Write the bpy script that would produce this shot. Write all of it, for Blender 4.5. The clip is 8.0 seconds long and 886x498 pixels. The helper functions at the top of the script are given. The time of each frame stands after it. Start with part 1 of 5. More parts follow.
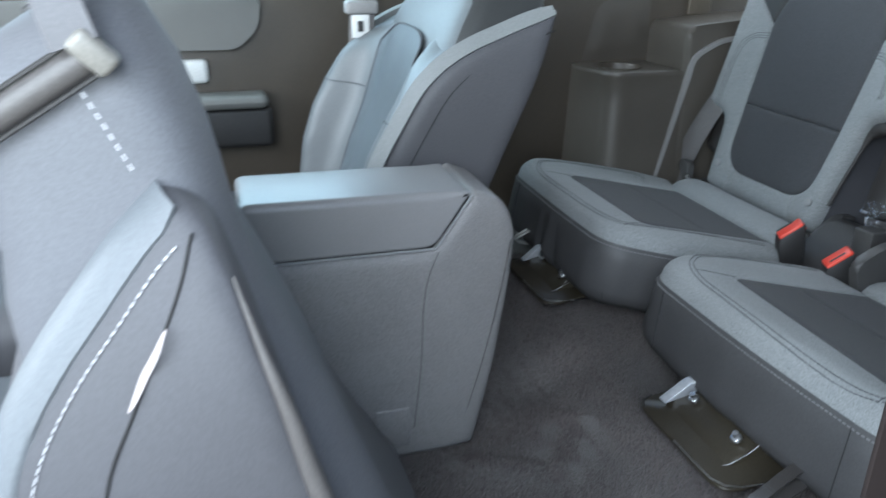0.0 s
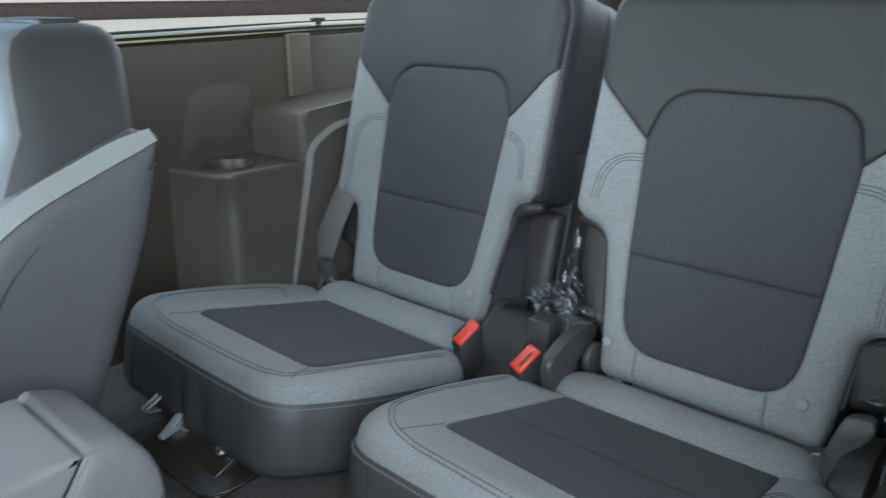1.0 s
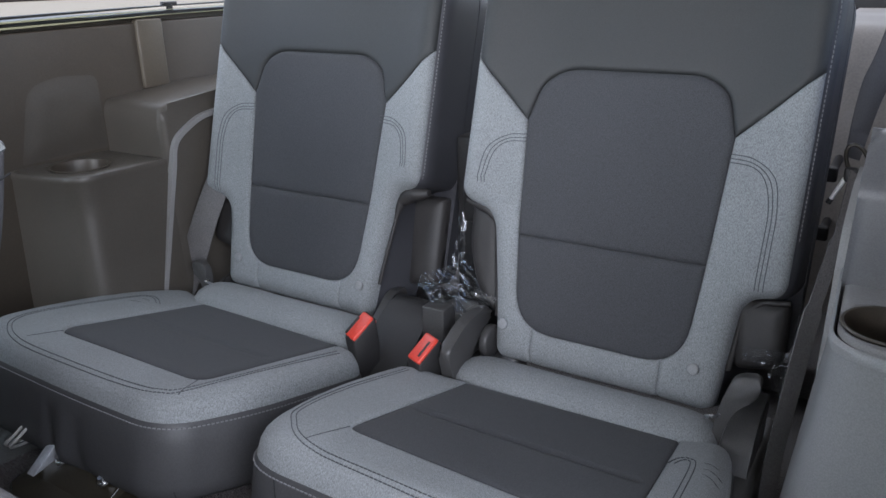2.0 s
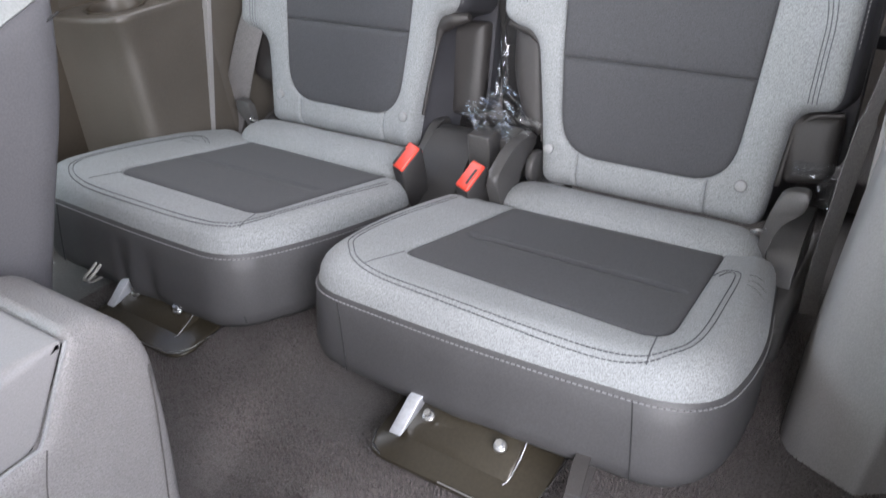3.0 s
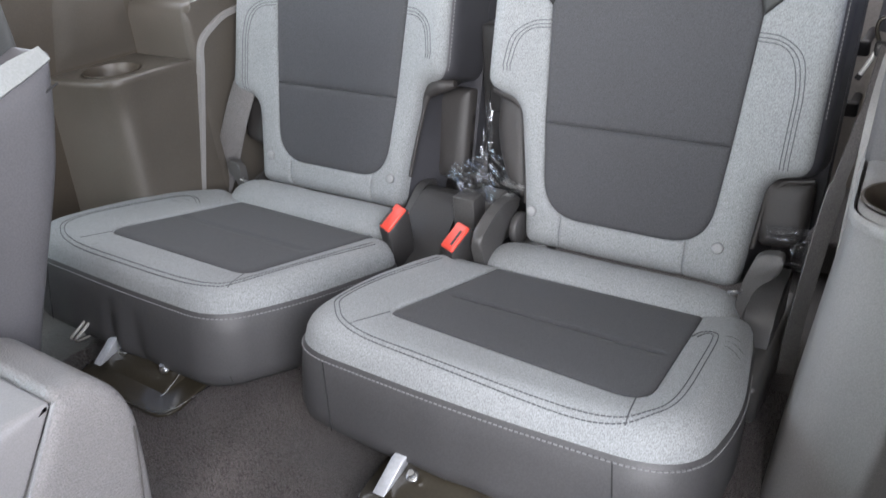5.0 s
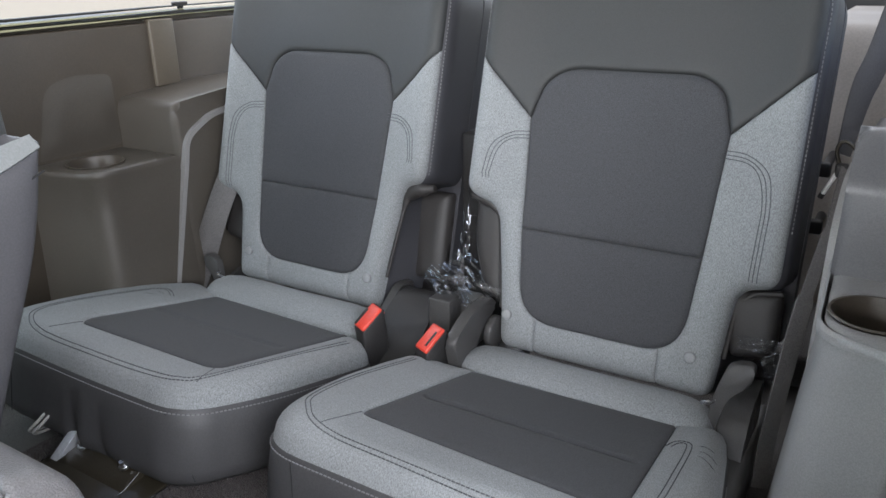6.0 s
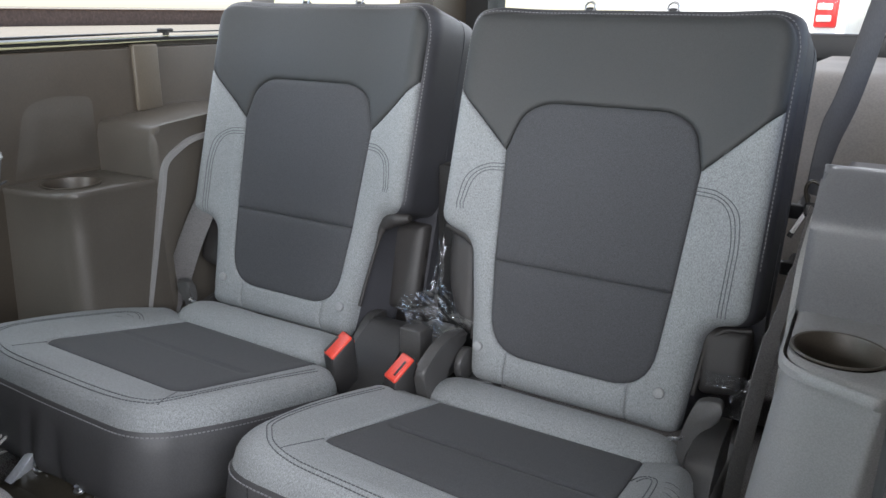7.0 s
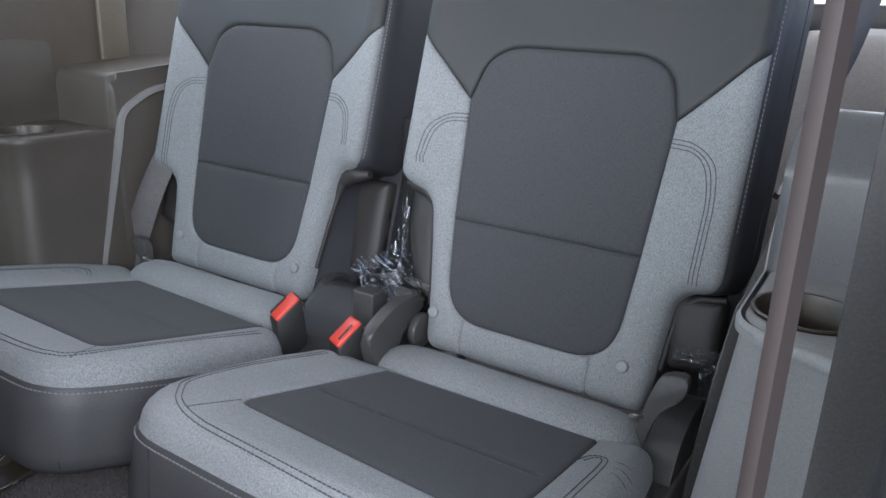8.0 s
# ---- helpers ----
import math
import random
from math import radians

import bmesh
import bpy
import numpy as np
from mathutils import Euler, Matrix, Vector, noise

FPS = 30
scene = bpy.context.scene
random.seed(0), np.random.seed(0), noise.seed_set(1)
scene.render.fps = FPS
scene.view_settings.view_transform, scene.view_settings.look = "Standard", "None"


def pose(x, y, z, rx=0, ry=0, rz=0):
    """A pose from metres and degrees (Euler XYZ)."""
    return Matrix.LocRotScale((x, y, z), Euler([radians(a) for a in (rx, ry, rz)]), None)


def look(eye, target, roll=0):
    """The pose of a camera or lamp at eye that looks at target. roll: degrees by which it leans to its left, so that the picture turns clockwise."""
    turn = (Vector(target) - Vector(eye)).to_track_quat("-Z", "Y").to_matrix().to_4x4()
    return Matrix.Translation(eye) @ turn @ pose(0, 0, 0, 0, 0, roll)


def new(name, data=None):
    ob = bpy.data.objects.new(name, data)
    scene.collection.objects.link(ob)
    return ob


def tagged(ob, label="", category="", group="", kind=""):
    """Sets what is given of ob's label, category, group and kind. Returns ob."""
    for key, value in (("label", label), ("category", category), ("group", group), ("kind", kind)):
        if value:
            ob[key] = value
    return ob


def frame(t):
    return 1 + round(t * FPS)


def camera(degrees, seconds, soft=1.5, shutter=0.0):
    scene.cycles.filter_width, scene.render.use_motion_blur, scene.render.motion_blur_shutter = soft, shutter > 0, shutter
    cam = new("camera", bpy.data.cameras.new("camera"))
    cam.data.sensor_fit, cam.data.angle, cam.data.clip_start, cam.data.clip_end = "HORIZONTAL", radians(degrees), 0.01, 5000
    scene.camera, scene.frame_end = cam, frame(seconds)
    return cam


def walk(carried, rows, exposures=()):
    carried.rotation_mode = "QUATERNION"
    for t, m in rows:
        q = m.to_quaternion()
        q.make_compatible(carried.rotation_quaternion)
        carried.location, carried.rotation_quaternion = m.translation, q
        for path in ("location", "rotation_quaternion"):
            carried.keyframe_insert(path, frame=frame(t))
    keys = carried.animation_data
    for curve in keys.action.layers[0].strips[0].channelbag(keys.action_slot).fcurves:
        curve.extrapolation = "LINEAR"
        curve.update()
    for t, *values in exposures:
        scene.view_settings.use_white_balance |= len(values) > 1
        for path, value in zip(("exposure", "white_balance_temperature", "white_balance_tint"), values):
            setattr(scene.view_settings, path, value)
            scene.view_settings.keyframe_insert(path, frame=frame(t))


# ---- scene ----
cam = camera(60.1, 8.0, soft=1.5, shutter=0.2)
PATH = [
    (0, (0.899, -0.813, 1.125), (-0.876, -0.285, 0.37), 0.5),
    (0.5, (0.705, -0.755, 1.148), (-0.891, 0.235, 0.461), 0.1),
    (1, (0.615, -0.716, 1.158), (-0.673, 0.678, 0.529), -0.5),
    (1.2, (0.598, -0.701, 1.158), (-0.562, 0.808, 0.543), -0.7),
    (2.3, (0.567, -0.716, 1.163), (-0.423, 0.856, 0.423), -1.7),
    (2.5, (0.566, -0.721, 1.164), (-0.424, 0.807, 0.338), -2.3),
    (3, (0.568, -0.729, 1.158), (-0.43, 0.642, 0.097), -5.0),
    (3.5, (0.567, -0.725, 1.151), (-0.416, 0.473, -0.114), -8.2),
    (4, (0.57, -0.72, 1.153), (-0.405, 0.431, -0.16), -9.4),
    (4.5, (0.575, -0.726, 1.159), (-0.42, 0.569, 0.006), -6.6),
    (5, (0.581, -0.736, 1.174), (-0.426, 0.714, 0.234), -4.2),
    (5.2, (0.582, -0.737, 1.176), (-0.424, 0.758, 0.309), -3.4),
    (6.5, (0.583, -0.747, 1.166), (-0.411, 0.867, 0.529), -0.3),
    (7, (0.602, -0.735, 1.157), (-0.389, 0.897, 0.562), 0.7),
    (7.5, (0.635, -0.71, 1.137), (-0.369, 0.915, 0.543), 1.4),
    (8, (0.644, -0.627, 1.09), (-0.398, 0.966, 0.473), 1.9),
]
walk(cam, [(t, look(eye, target, roll)) for t, eye, target, roll in PATH],
     [(0, 1.15, 6150, 6), (0.2, 1.14, 6080, 4), (0.5, 0.80, 5850, 1), (1.0, 1.13, 6250, 6), (2.3, 1.12, 6500, 17), (2.65, 1.5, 6700, 17), (3.0, 2.1, 7000, 18), (4.2, 2.05, 7150, 18), (5.2, 1.98, 6950, 16), (6.5, 1.24, 6850, 14), (7.1, 1.5, 6850, 14), (7.5, 1.66, 6900, 14), (8.0, 1.43, 6450, 15)])

# ---- world, sun ----
world = bpy.data.worlds.new("world")
scene.world = world
world.use_nodes = True
wn = world.node_tree
sky = wn.nodes.new("ShaderNodeTexSky")
sky.sky_type, sky.sun_disc = "NISHITA", False
sky.sun_elevation, sky.sun_rotation = radians(61), radians(-170)
wn.links.new(sky.outputs[0], wn.nodes["Background"].inputs[0])
wn.nodes["Background"].inputs[1].default_value = 0.15
sun_data = bpy.data.lights.new("sun", "SUN")
sun_data.energy, sun_data.angle, sun_data.color = 3.0, radians(0.6), (1.0, 0.95, 0.88)
sun = new("sun", sun_data)
sun.matrix_world = look((-0.10 * 20, -0.55 * 20, 1.0 * 20), (0, 0, 0))


def opening_light(name, eye, target, sx, sy, watts, color=(0.88, 0.94, 1.0)):
    """Sky light that falls through an opening of the car."""
    data = bpy.data.lights.new(name, "AREA")
    data.shape, data.size, data.size_y, data.energy, data.color = "RECTANGLE", sx, sy, watts, color
    ob = new(name, data)
    ob.matrix_world = look(eye, target)
    return ob


opening_light("door_sky", (1.25, -1.22, 1.40), (0.0, 0.0, 0.80), 1.1, 1.0, 18.0)
opening_light("rear_window_sky", (0.0, 1.47, 1.42), (0.0, -0.3, 0.9), 1.1, 0.45, 3.0)
opening_light("far_window_sky", (-0.66, 0.45, 1.40), (0.3, 0.0, 0.7), 1.1, 0.40, 1.9)
opening_light("near_window_sky", (0.67, 0.65, 1.40), (-0.3, 0.0, 0.7), 1.0, 0.40, 0.6)
opening_light("far_door_window_sky", (-0.66, -0.98, 1.31), (0.3, -0.9, 0.75), 0.9, 0.45, 3.0, (0.62, 0.88, 1.0))
opening_light("windscreen_sky", (0.0, -2.58, 1.42), (0.0, 0.2, 0.9), 1.2, 0.45, 20.0)

# ---- materials ----


def material(name, color, rough=0.6, metal=0.0, scale=400.0, amount=0.25, stain=0.12, bump=0.15, bump_scale=None,
             dist=0.0006, second=None, sheen=0.0, coat=0.0, stretch=(1, 1, 1)):
    """Principled surface with fine grain, broad stains and relief at real size."""
    m = bpy.data.materials.new(name)
    m.use_nodes = True
    n, l = m.node_tree.nodes, m.node_tree.links
    b = n["Principled BSDF"]
    b.inputs["Metallic"].default_value = metal
    b.inputs["Sheen Weight"].default_value = sheen
    b.inputs["Coat Weight"].default_value = coat
    co = n.new("ShaderNodeTexCoord")
    mp = n.new("ShaderNodeMapping")
    mp.inputs["Scale"].default_value = stretch
    l.new(co.outputs["Object"], mp.inputs["Vector"])
    fine = n.new("ShaderNodeTexNoise")
    fine.inputs["Scale"].default_value, fine.inputs["Detail"].default_value = scale, 3
    broad = n.new("ShaderNodeTexNoise")
    broad.inputs["Scale"].default_value, broad.inputs["Detail"].default_value = 7.0, 4
    l.new(mp.outputs[0], fine.inputs["Vector"])
    l.new(co.outputs["Object"], broad.inputs["Vector"])
    ramp = n.new("ShaderNodeValToRGB")
    c2 = second or tuple(min(1, c * (1 + 1.6 * amount)) for c in color)
    ramp.color_ramp.elements[0].position, ramp.color_ramp.elements[1].position = 0.36, 0.64
    ramp.color_ramp.elements[0].color = (*[c * (1 - amount) for c in color], 1)
    ramp.color_ramp.elements[1].color = (*c2, 1)
    l.new(fine.outputs["Fac"], ramp.inputs[0])
    hsv = n.new("ShaderNodeHueSaturation")
    mr = n.new("ShaderNodeMapRange")
    mr.inputs["From Min"].default_value, mr.inputs["From Max"].default_value = 0.3, 0.7
    mr.inputs["To Min"].default_value, mr.inputs["To Max"].default_value = 1 - stain, 1 + stain
    l.new(broad.outputs["Fac"], mr.inputs["Value"])
    l.new(mr.outputs[0], hsv.inputs["Value"])
    l.new(ramp.outputs[0], hsv.inputs["Color"])
    l.new(hsv.outputs[0], b.inputs["Base Color"])
    rr = n.new("ShaderNodeMapRange")
    rr.inputs["From Min"].default_value, rr.inputs["From Max"].default_value = 0.3, 0.7
    rr.inputs["To Min"].default_value, rr.inputs["To Max"].default_value = max(0.02, rough - 0.03), min(1, rough + 0.03)
    l.new(broad.outputs["Fac"], rr.inputs["Value"])
    l.new(rr.outputs[0], b.inputs["Roughness"])
    bp = n.new("ShaderNodeBump")
    bp.inputs["Strength"].default_value, bp.inputs["Distance"].default_value = bump, dist
    src = fine
    if bump_scale:
        src = n.new("ShaderNodeTexVoronoi")
        src.inputs["Scale"].default_value = bump_scale
        l.new(mp.outputs[0], src.inputs["Vector"])
    l.new(src.outputs[0], bp.inputs["Height"])
    l.new(bp.outputs[0], b.inputs["Normal"])
    return m


HEATHER = material("heather_fabric", (0.228, 0.238, 0.242), 0.9, scale=1000, amount=0.24, stain=0.08, bump=0.5, sheen=0.1,
                   second=(0.304, 0.318, 0.326), stretch=(1.2, 0.55, 0.5))
CLOTH = material("dark_cloth", (0.049, 0.050, 0.054), 0.85, scale=900, amount=0.2, stain=0.07, bump=0.35, sheen=0.06)
VINYL = material("dark_vinyl", (0.060, 0.059, 0.061), 0.52, scale=500, amount=0.08, stain=0.06, bump=0.25, bump_scale=900)
UPPER = material("smooth_dark_vinyl", (0.031, 0.032, 0.032), 0.6, scale=700, amount=0.08, stain=0.06, bump=0.2, bump_scale=1100)
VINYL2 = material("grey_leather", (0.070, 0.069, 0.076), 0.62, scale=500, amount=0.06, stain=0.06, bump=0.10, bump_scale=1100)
# lighter copy of the grey leather, standing in for light on the tipped backrest
CORE = material("lit_backrest_leather", (0.105, 0.107, 0.118), 0.62, scale=600, amount=0.08, stain=0.06, bump=0.08, bump_scale=1100)
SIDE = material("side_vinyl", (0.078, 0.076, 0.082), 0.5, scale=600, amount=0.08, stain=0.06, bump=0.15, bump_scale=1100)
GUSSET = material("gusset_vinyl", (0.042, 0.042, 0.048), 0.55, scale=700, amount=0.08, stain=0.06, bump=0.2, bump_scale=1100)
PAD = material("notch_pad_vinyl", (0.036, 0.033, 0.032), 0.55, scale=700, amount=0.08, stain=0.06, bump=0.2, bump_scale=1100)
# Far seat's bolster and insert: same leather, window light put into paler tones.
LEATHER_FAR = material("lit_grey_leather", (0.105, 0.112, 0.118), 0.44, scale=500, amount=0.06, stain=0.06, bump=0.10, bump_scale=1100)
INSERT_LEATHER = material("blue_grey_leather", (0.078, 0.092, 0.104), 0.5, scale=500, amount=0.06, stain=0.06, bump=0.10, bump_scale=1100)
# Edge stripe twice: dimmed against the doorway's glare, pale for the window-lit seat.
STRIPE = material("dimmed_leather_trim", (0.120, 0.130, 0.140), 0.55, scale=500, amount=0.06, stain=0.05, bump=0.2, bump_scale=700)
STRIPE_FAR = material("lit_leather_trim", (0.205, 0.215, 0.215), 0.5, scale=500, amount=0.06, stain=0.05, bump=0.2, bump_scale=700)
LID = material("console_lid_vinyl", (0.220, 0.214, 0.218), 0.32, scale=900, amount=0.06, stain=0.06, bump=0.12, bump_scale=1100)
CONSOLE = material("console_vinyl", (0.208, 0.199, 0.199), 0.38, scale=700, amount=0.12, stain=0.10, bump=0.8, bump_scale=620)
PLASTIC = material("trim_plastic", (0.065, 0.053, 0.041), 0.36, scale=700, amount=0.08, stain=0.1, bump=0.2, bump_scale=1300)
# Trims share one plastic; light differences between far, near and shelf sit in colour.
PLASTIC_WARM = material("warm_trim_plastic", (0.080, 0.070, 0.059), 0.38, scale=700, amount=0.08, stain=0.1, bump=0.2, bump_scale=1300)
PLASTIC_BROWN = material("brown_trim_plastic", (0.100, 0.083, 0.062), 0.5, scale=700, amount=0.08, stain=0.1, bump=0.2, bump_scale=1300)
PLASTIC_GREY = material("lifted_grey_plastic", (0.262, 0.254, 0.250), 0.45, scale=700, amount=0.08, stain=0.08, bump=0.2, bump_scale=1300)
PLASTIC_DIMMED = material("dimmed_grey_plastic", (0.125, 0.123, 0.126), 0.36, scale=700, amount=0.08, stain=0.08, bump=0.2, bump_scale=1300)
PLASTIC_DOOR = material("door_pad_plastic", (0.135, 0.135, 0.128), 0.5, scale=700, amount=0.08, stain=0.08, bump=0.2, bump_scale=1300)
PALE = material("pale_trim_plastic", (0.42, 0.41, 0.39), 0.5, scale=300, amount=0.06, stain=0.15, bump=0.1)
BAY = material("grey_bay_plastic", (0.250, 0.224, 0.200), 0.8, scale=300, amount=0.06, stain=0.15, bump=0.1)
BLACK = material("black_plastic", (0.023, 0.022, 0.022), 0.5, scale=700, amount=0.15, stain=0.15, bump=0.2)
SATIN = material("satin_black_plastic", (0.062, 0.060, 0.059), 0.36, scale=700, amount=0.1, stain=0.1, bump=0.15)
# strong broad patches: light and dark of the lying pile put into colour
CARPET = material("carpet", (0.036, 0.030, 0.027), 0.97, scale=900, amount=0.55, stain=0.42, bump=1.0, dist=0.004,
                  second=(0.125, 0.108, 0.102), sheen=0.35)
PAINT = material("black_painted_steel", (0.030, 0.025, 0.017), 0.36, scale=300, amount=0.1, stain=0.2, bump=0.05, coat=0.1)
STEEL = material("bright_steel", (0.72, 0.73, 0.75), 0.28, metal=1.0, scale=300, amount=0.05, stain=0.1, bump=0.05)
# pale metal for the bracket flange, in place of its sky reflection
DULL_STEEL = material("pale_dull_steel", (0.62, 0.64, 0.68), 0.48, metal=0.6, scale=300, amount=0.05, stain=0.1, bump=0.05)
RED = material("red_button", (0.72, 0.06, 0.035), 0.35, scale=400, amount=0.06, stain=0.06, bump=0.1)
WEB = material("belt_webbing", (0.066, 0.064, 0.066), 0.6, scale=900, amount=0.08, stain=0.08, bump=0.5, stretch=(1, 1, 0.3))
WEB_GREY = material("grey_webbing", (0.125, 0.118, 0.116), 0.65, scale=900, amount=0.25, stain=0.08, bump=0.5)
WEB_BROWN = material("worn_webbing", (0.014, 0.008, 0.007), 0.7, scale=900, amount=0.06, stain=0.1, bump=0.08)
THREAD = material("grey_thread", (0.186, 0.186, 0.192), 0.8, scale=900, amount=0.2)
SEAM = material("seam_shadow_thread", (0.018, 0.018, 0.019), 0.85, scale=900, amount=0.2)
SEAM_CONSOLE = material("console_seam_thread", (0.07, 0.064, 0.062), 0.8, scale=900, amount=0.2)
STUD = material("grey_stud_plastic", (0.27, 0.275, 0.28), 0.5, scale=900, amount=0.08)
THREAD_DARK = material("dark_thread", (0.075, 0.078, 0.085), 0.8, scale=900, amount=0.2)
THREAD_PALE = material("pale_thread", (0.45, 0.45, 0.46), 0.7, scale=900, amount=0.1)
WEB_MID = material("ribbed_webbing", (0.030, 0.027, 0.026), 0.6, scale=1200, amount=0.3, bump=0.5)
TAG = material("cloth_tag", (0.52, 0.46, 0.45), 0.8, scale=900, amount=0.12, stain=0.08, bump=0.3)
GUIDE = material("belt_guide_plastic", (0.21, 0.20, 0.18), 0.4, scale=500, amount=0.08, stain=0.08, bump=0.1)
WELT = material("warm_leather_welt", (0.095, 0.088, 0.085), 0.5, scale=500, amount=0.08, stain=0.06, bump=0.2, bump_scale=700)
WHITE = material("white_label", (0.75, 0.75, 0.73), 0.5, scale=300, amount=0.04, stain=0.05, bump=0.05)
HANDLE = material("white_handle_plastic", (0.62, 0.63, 0.62), 0.45, scale=300, amount=0.04, stain=0.05, bump=0.05)
HEADLINER = material("headliner", (0.45, 0.44, 0.42), 0.95, scale=500, amount=0.1, stain=0.05, bump=0.3)
SEAL = material("rubber_seal", (0.012, 0.012, 0.012), 0.6, scale=300, amount=0.1)
CREAM = material("cream_paint", (0.36, 0.35, 0.22), 0.35, scale=200, amount=0.03, stain=0.05, bump=0.0)
CONCRETE = material("concrete_ground", (0.22, 0.197, 0.155), 0.9, scale=30, amount=0.12, stain=0.15, bump=0.2)
BROWN = material("brown_wall", (0.112, 0.072, 0.056), 0.9, scale=5, amount=0.10, stain=0.2, bump=0.1)
TRUCK = material("white_truck_paint", (0.8, 0.8, 0.79), 0.3, scale=50, amount=0.02, stain=0.03, bump=0.0, coat=0.4)
SILVER = material("silver_car_paint", (0.42, 0.43, 0.44), 0.3, scale=80, amount=0.03, stain=0.03, bump=0.0, coat=0.5)
AMBER = material("amber_lens", (0.75, 0.28, 0.03), 0.2, scale=60, amount=0.1, coat=0.5)
LAMP = material("red_lamp_lens", (0.6, 0.03, 0.03), 0.15, scale=60, amount=0.1, coat=0.5)


def pile_material(name, low, high):
    """Carpet fibre: each tuft takes a shade of its own; broad patches paint the nap's light and dark."""
    m = bpy.data.materials.new(name)
    m.use_nodes = True
    n, l = m.node_tree.nodes, m.node_tree.links
    b = n["Principled BSDF"]
    b.inputs["Roughness"].default_value = 0.75
    b.inputs["Sheen Weight"].default_value = 0.15
    geo = n.new("ShaderNodeNewGeometry")
    co = n.new("ShaderNodeTexCoord")
    broad = n.new("ShaderNodeTexNoise")
    broad.inputs["Scale"].default_value, broad.inputs["Detail"].default_value = 9.0, 4
    l.new(co.outputs["Object"], broad.inputs["Vector"])
    ramp = n.new("ShaderNodeValToRGB")
    ramp.color_ramp.elements[0].color, ramp.color_ramp.elements[1].color = (*low, 1), (*high, 1)
    l.new(geo.outputs["Random Per Island"], ramp.inputs[0])
    mr = n.new("ShaderNodeMapRange")
    mr.inputs["From Min"].default_value, mr.inputs["From Max"].default_value = 0.3, 0.7
    mr.inputs["To Min"].default_value, mr.inputs["To Max"].default_value = 0.75, 1.25
    hsv = n.new("ShaderNodeHueSaturation")
    l.new(broad.outputs["Fac"], mr.inputs["Value"])
    l.new(mr.outputs[0], hsv.inputs["Value"])
    l.new(ramp.outputs[0], hsv.inputs["Color"])
    l.new(hsv.outputs[0], b.inputs["Base Color"])
    return m


PILE = pile_material("carpet_pile", (0.034, 0.028, 0.026), (0.135, 0.113, 0.110))


def clear(name, color, rough, ior, alpha):
    m = bpy.data.materials.new(name)
    m.use_nodes = True
    b = m.node_tree.nodes["Principled BSDF"]
    b.inputs["Base Color"].default_value = (*color, 1)
    b.inputs["Roughness"].default_value, b.inputs["IOR"].default_value = rough, ior
    b.inputs["Transmission Weight"].default_value = 1.0
    b.inputs["Alpha"].default_value = alpha
    return m


GLASS = clear("window_glass", (0.95, 0.98, 0.97), 0.0, 1.02, 1.0)


def film(name, share, rough):
    """Thin clear film: mostly see-through with a glossy share."""
    m = bpy.data.materials.new(name)
    m.use_nodes = True
    n, l = m.node_tree.nodes, m.node_tree.links
    n.remove(n["Principled BSDF"])
    mix, gloss, clear_ = n.new("ShaderNodeMixShader"), n.new("ShaderNodeBsdfGlossy"), n.new("ShaderNodeBsdfTransparent")
    gloss.inputs["Roughness"].default_value, gloss.inputs["Color"].default_value = rough, (0.9, 0.93, 0.97, 1)
    clear_.inputs["Color"].default_value = (0.93, 0.94, 0.95, 1)
    mix.inputs[0].default_value = share
    l.new(clear_.outputs[0], mix.inputs[1])
    l.new(gloss.outputs[0], mix.inputs[2])
    l.new(mix.outputs[0], n["Material Output"].inputs["Surface"])
    return m


WRAP = film("plastic_wrap", 0.13, 0.16)

# ---- mesh helpers ----


def thing(name, label, category, at=(0, 0, 0), group="", kind=""):
    ob = new(name)
    ob.empty_display_size = 0.05
    ob.location = at
    return tagged(ob, label, category, group, kind)


def part(name, bm, mat, parent=None, label="", smooth=True, recalc=True):
    """Links a bmesh, given in world metres, as one mesh object under its thing."""
    if recalc:
        bmesh.ops.recalc_face_normals(bm, faces=bm.faces)
    me = bpy.data.meshes.new(name)
    bm.to_mesh(me)
    bm.free()
    me.materials.append(mat)
    me.polygons.foreach_set("use_smooth", [smooth] * len(me.polygons))
    if smooth:
        me.set_sharp_from_angle(angle=radians(55))
    ob = new(name, me)
    if parent:
        base = Vector(parent.location)
        up = parent.parent
        while up:
            base += Vector(up.location)
            up = up.parent
        ob.parent = parent
        me.transform(Matrix.Translation(-base))
    if label:
        ob["label"] = label
    return ob


def box(a, b, bevel=0.004, segments=3):
    bm = bmesh.new()
    bmesh.ops.create_cube(bm, size=1)
    a, b = Vector(a), Vector(b)
    for v in bm.verts:
        v.co = Vector(((a[i] + b[i]) / 2 + v.co[i] * abs(b[i] - a[i]) for i in range(3)))
    if bevel:
        bmesh.ops.bevel(bm, geom=bm.edges[:], offset=bevel, segments=segments, profile=0.5, affect="EDGES")
    return bm


def moved(bm, m):
    bmesh.ops.transform(bm, matrix=m, verts=bm.verts)
    return bm


def joined(*parts):
    out = bmesh.new()
    for bm in parts:
        me = bpy.data.meshes.new("tmp")
        bm.to_mesh(me)
        bm.free()
        out.from_mesh(me)
        bpy.data.meshes.remove(me)
    return out


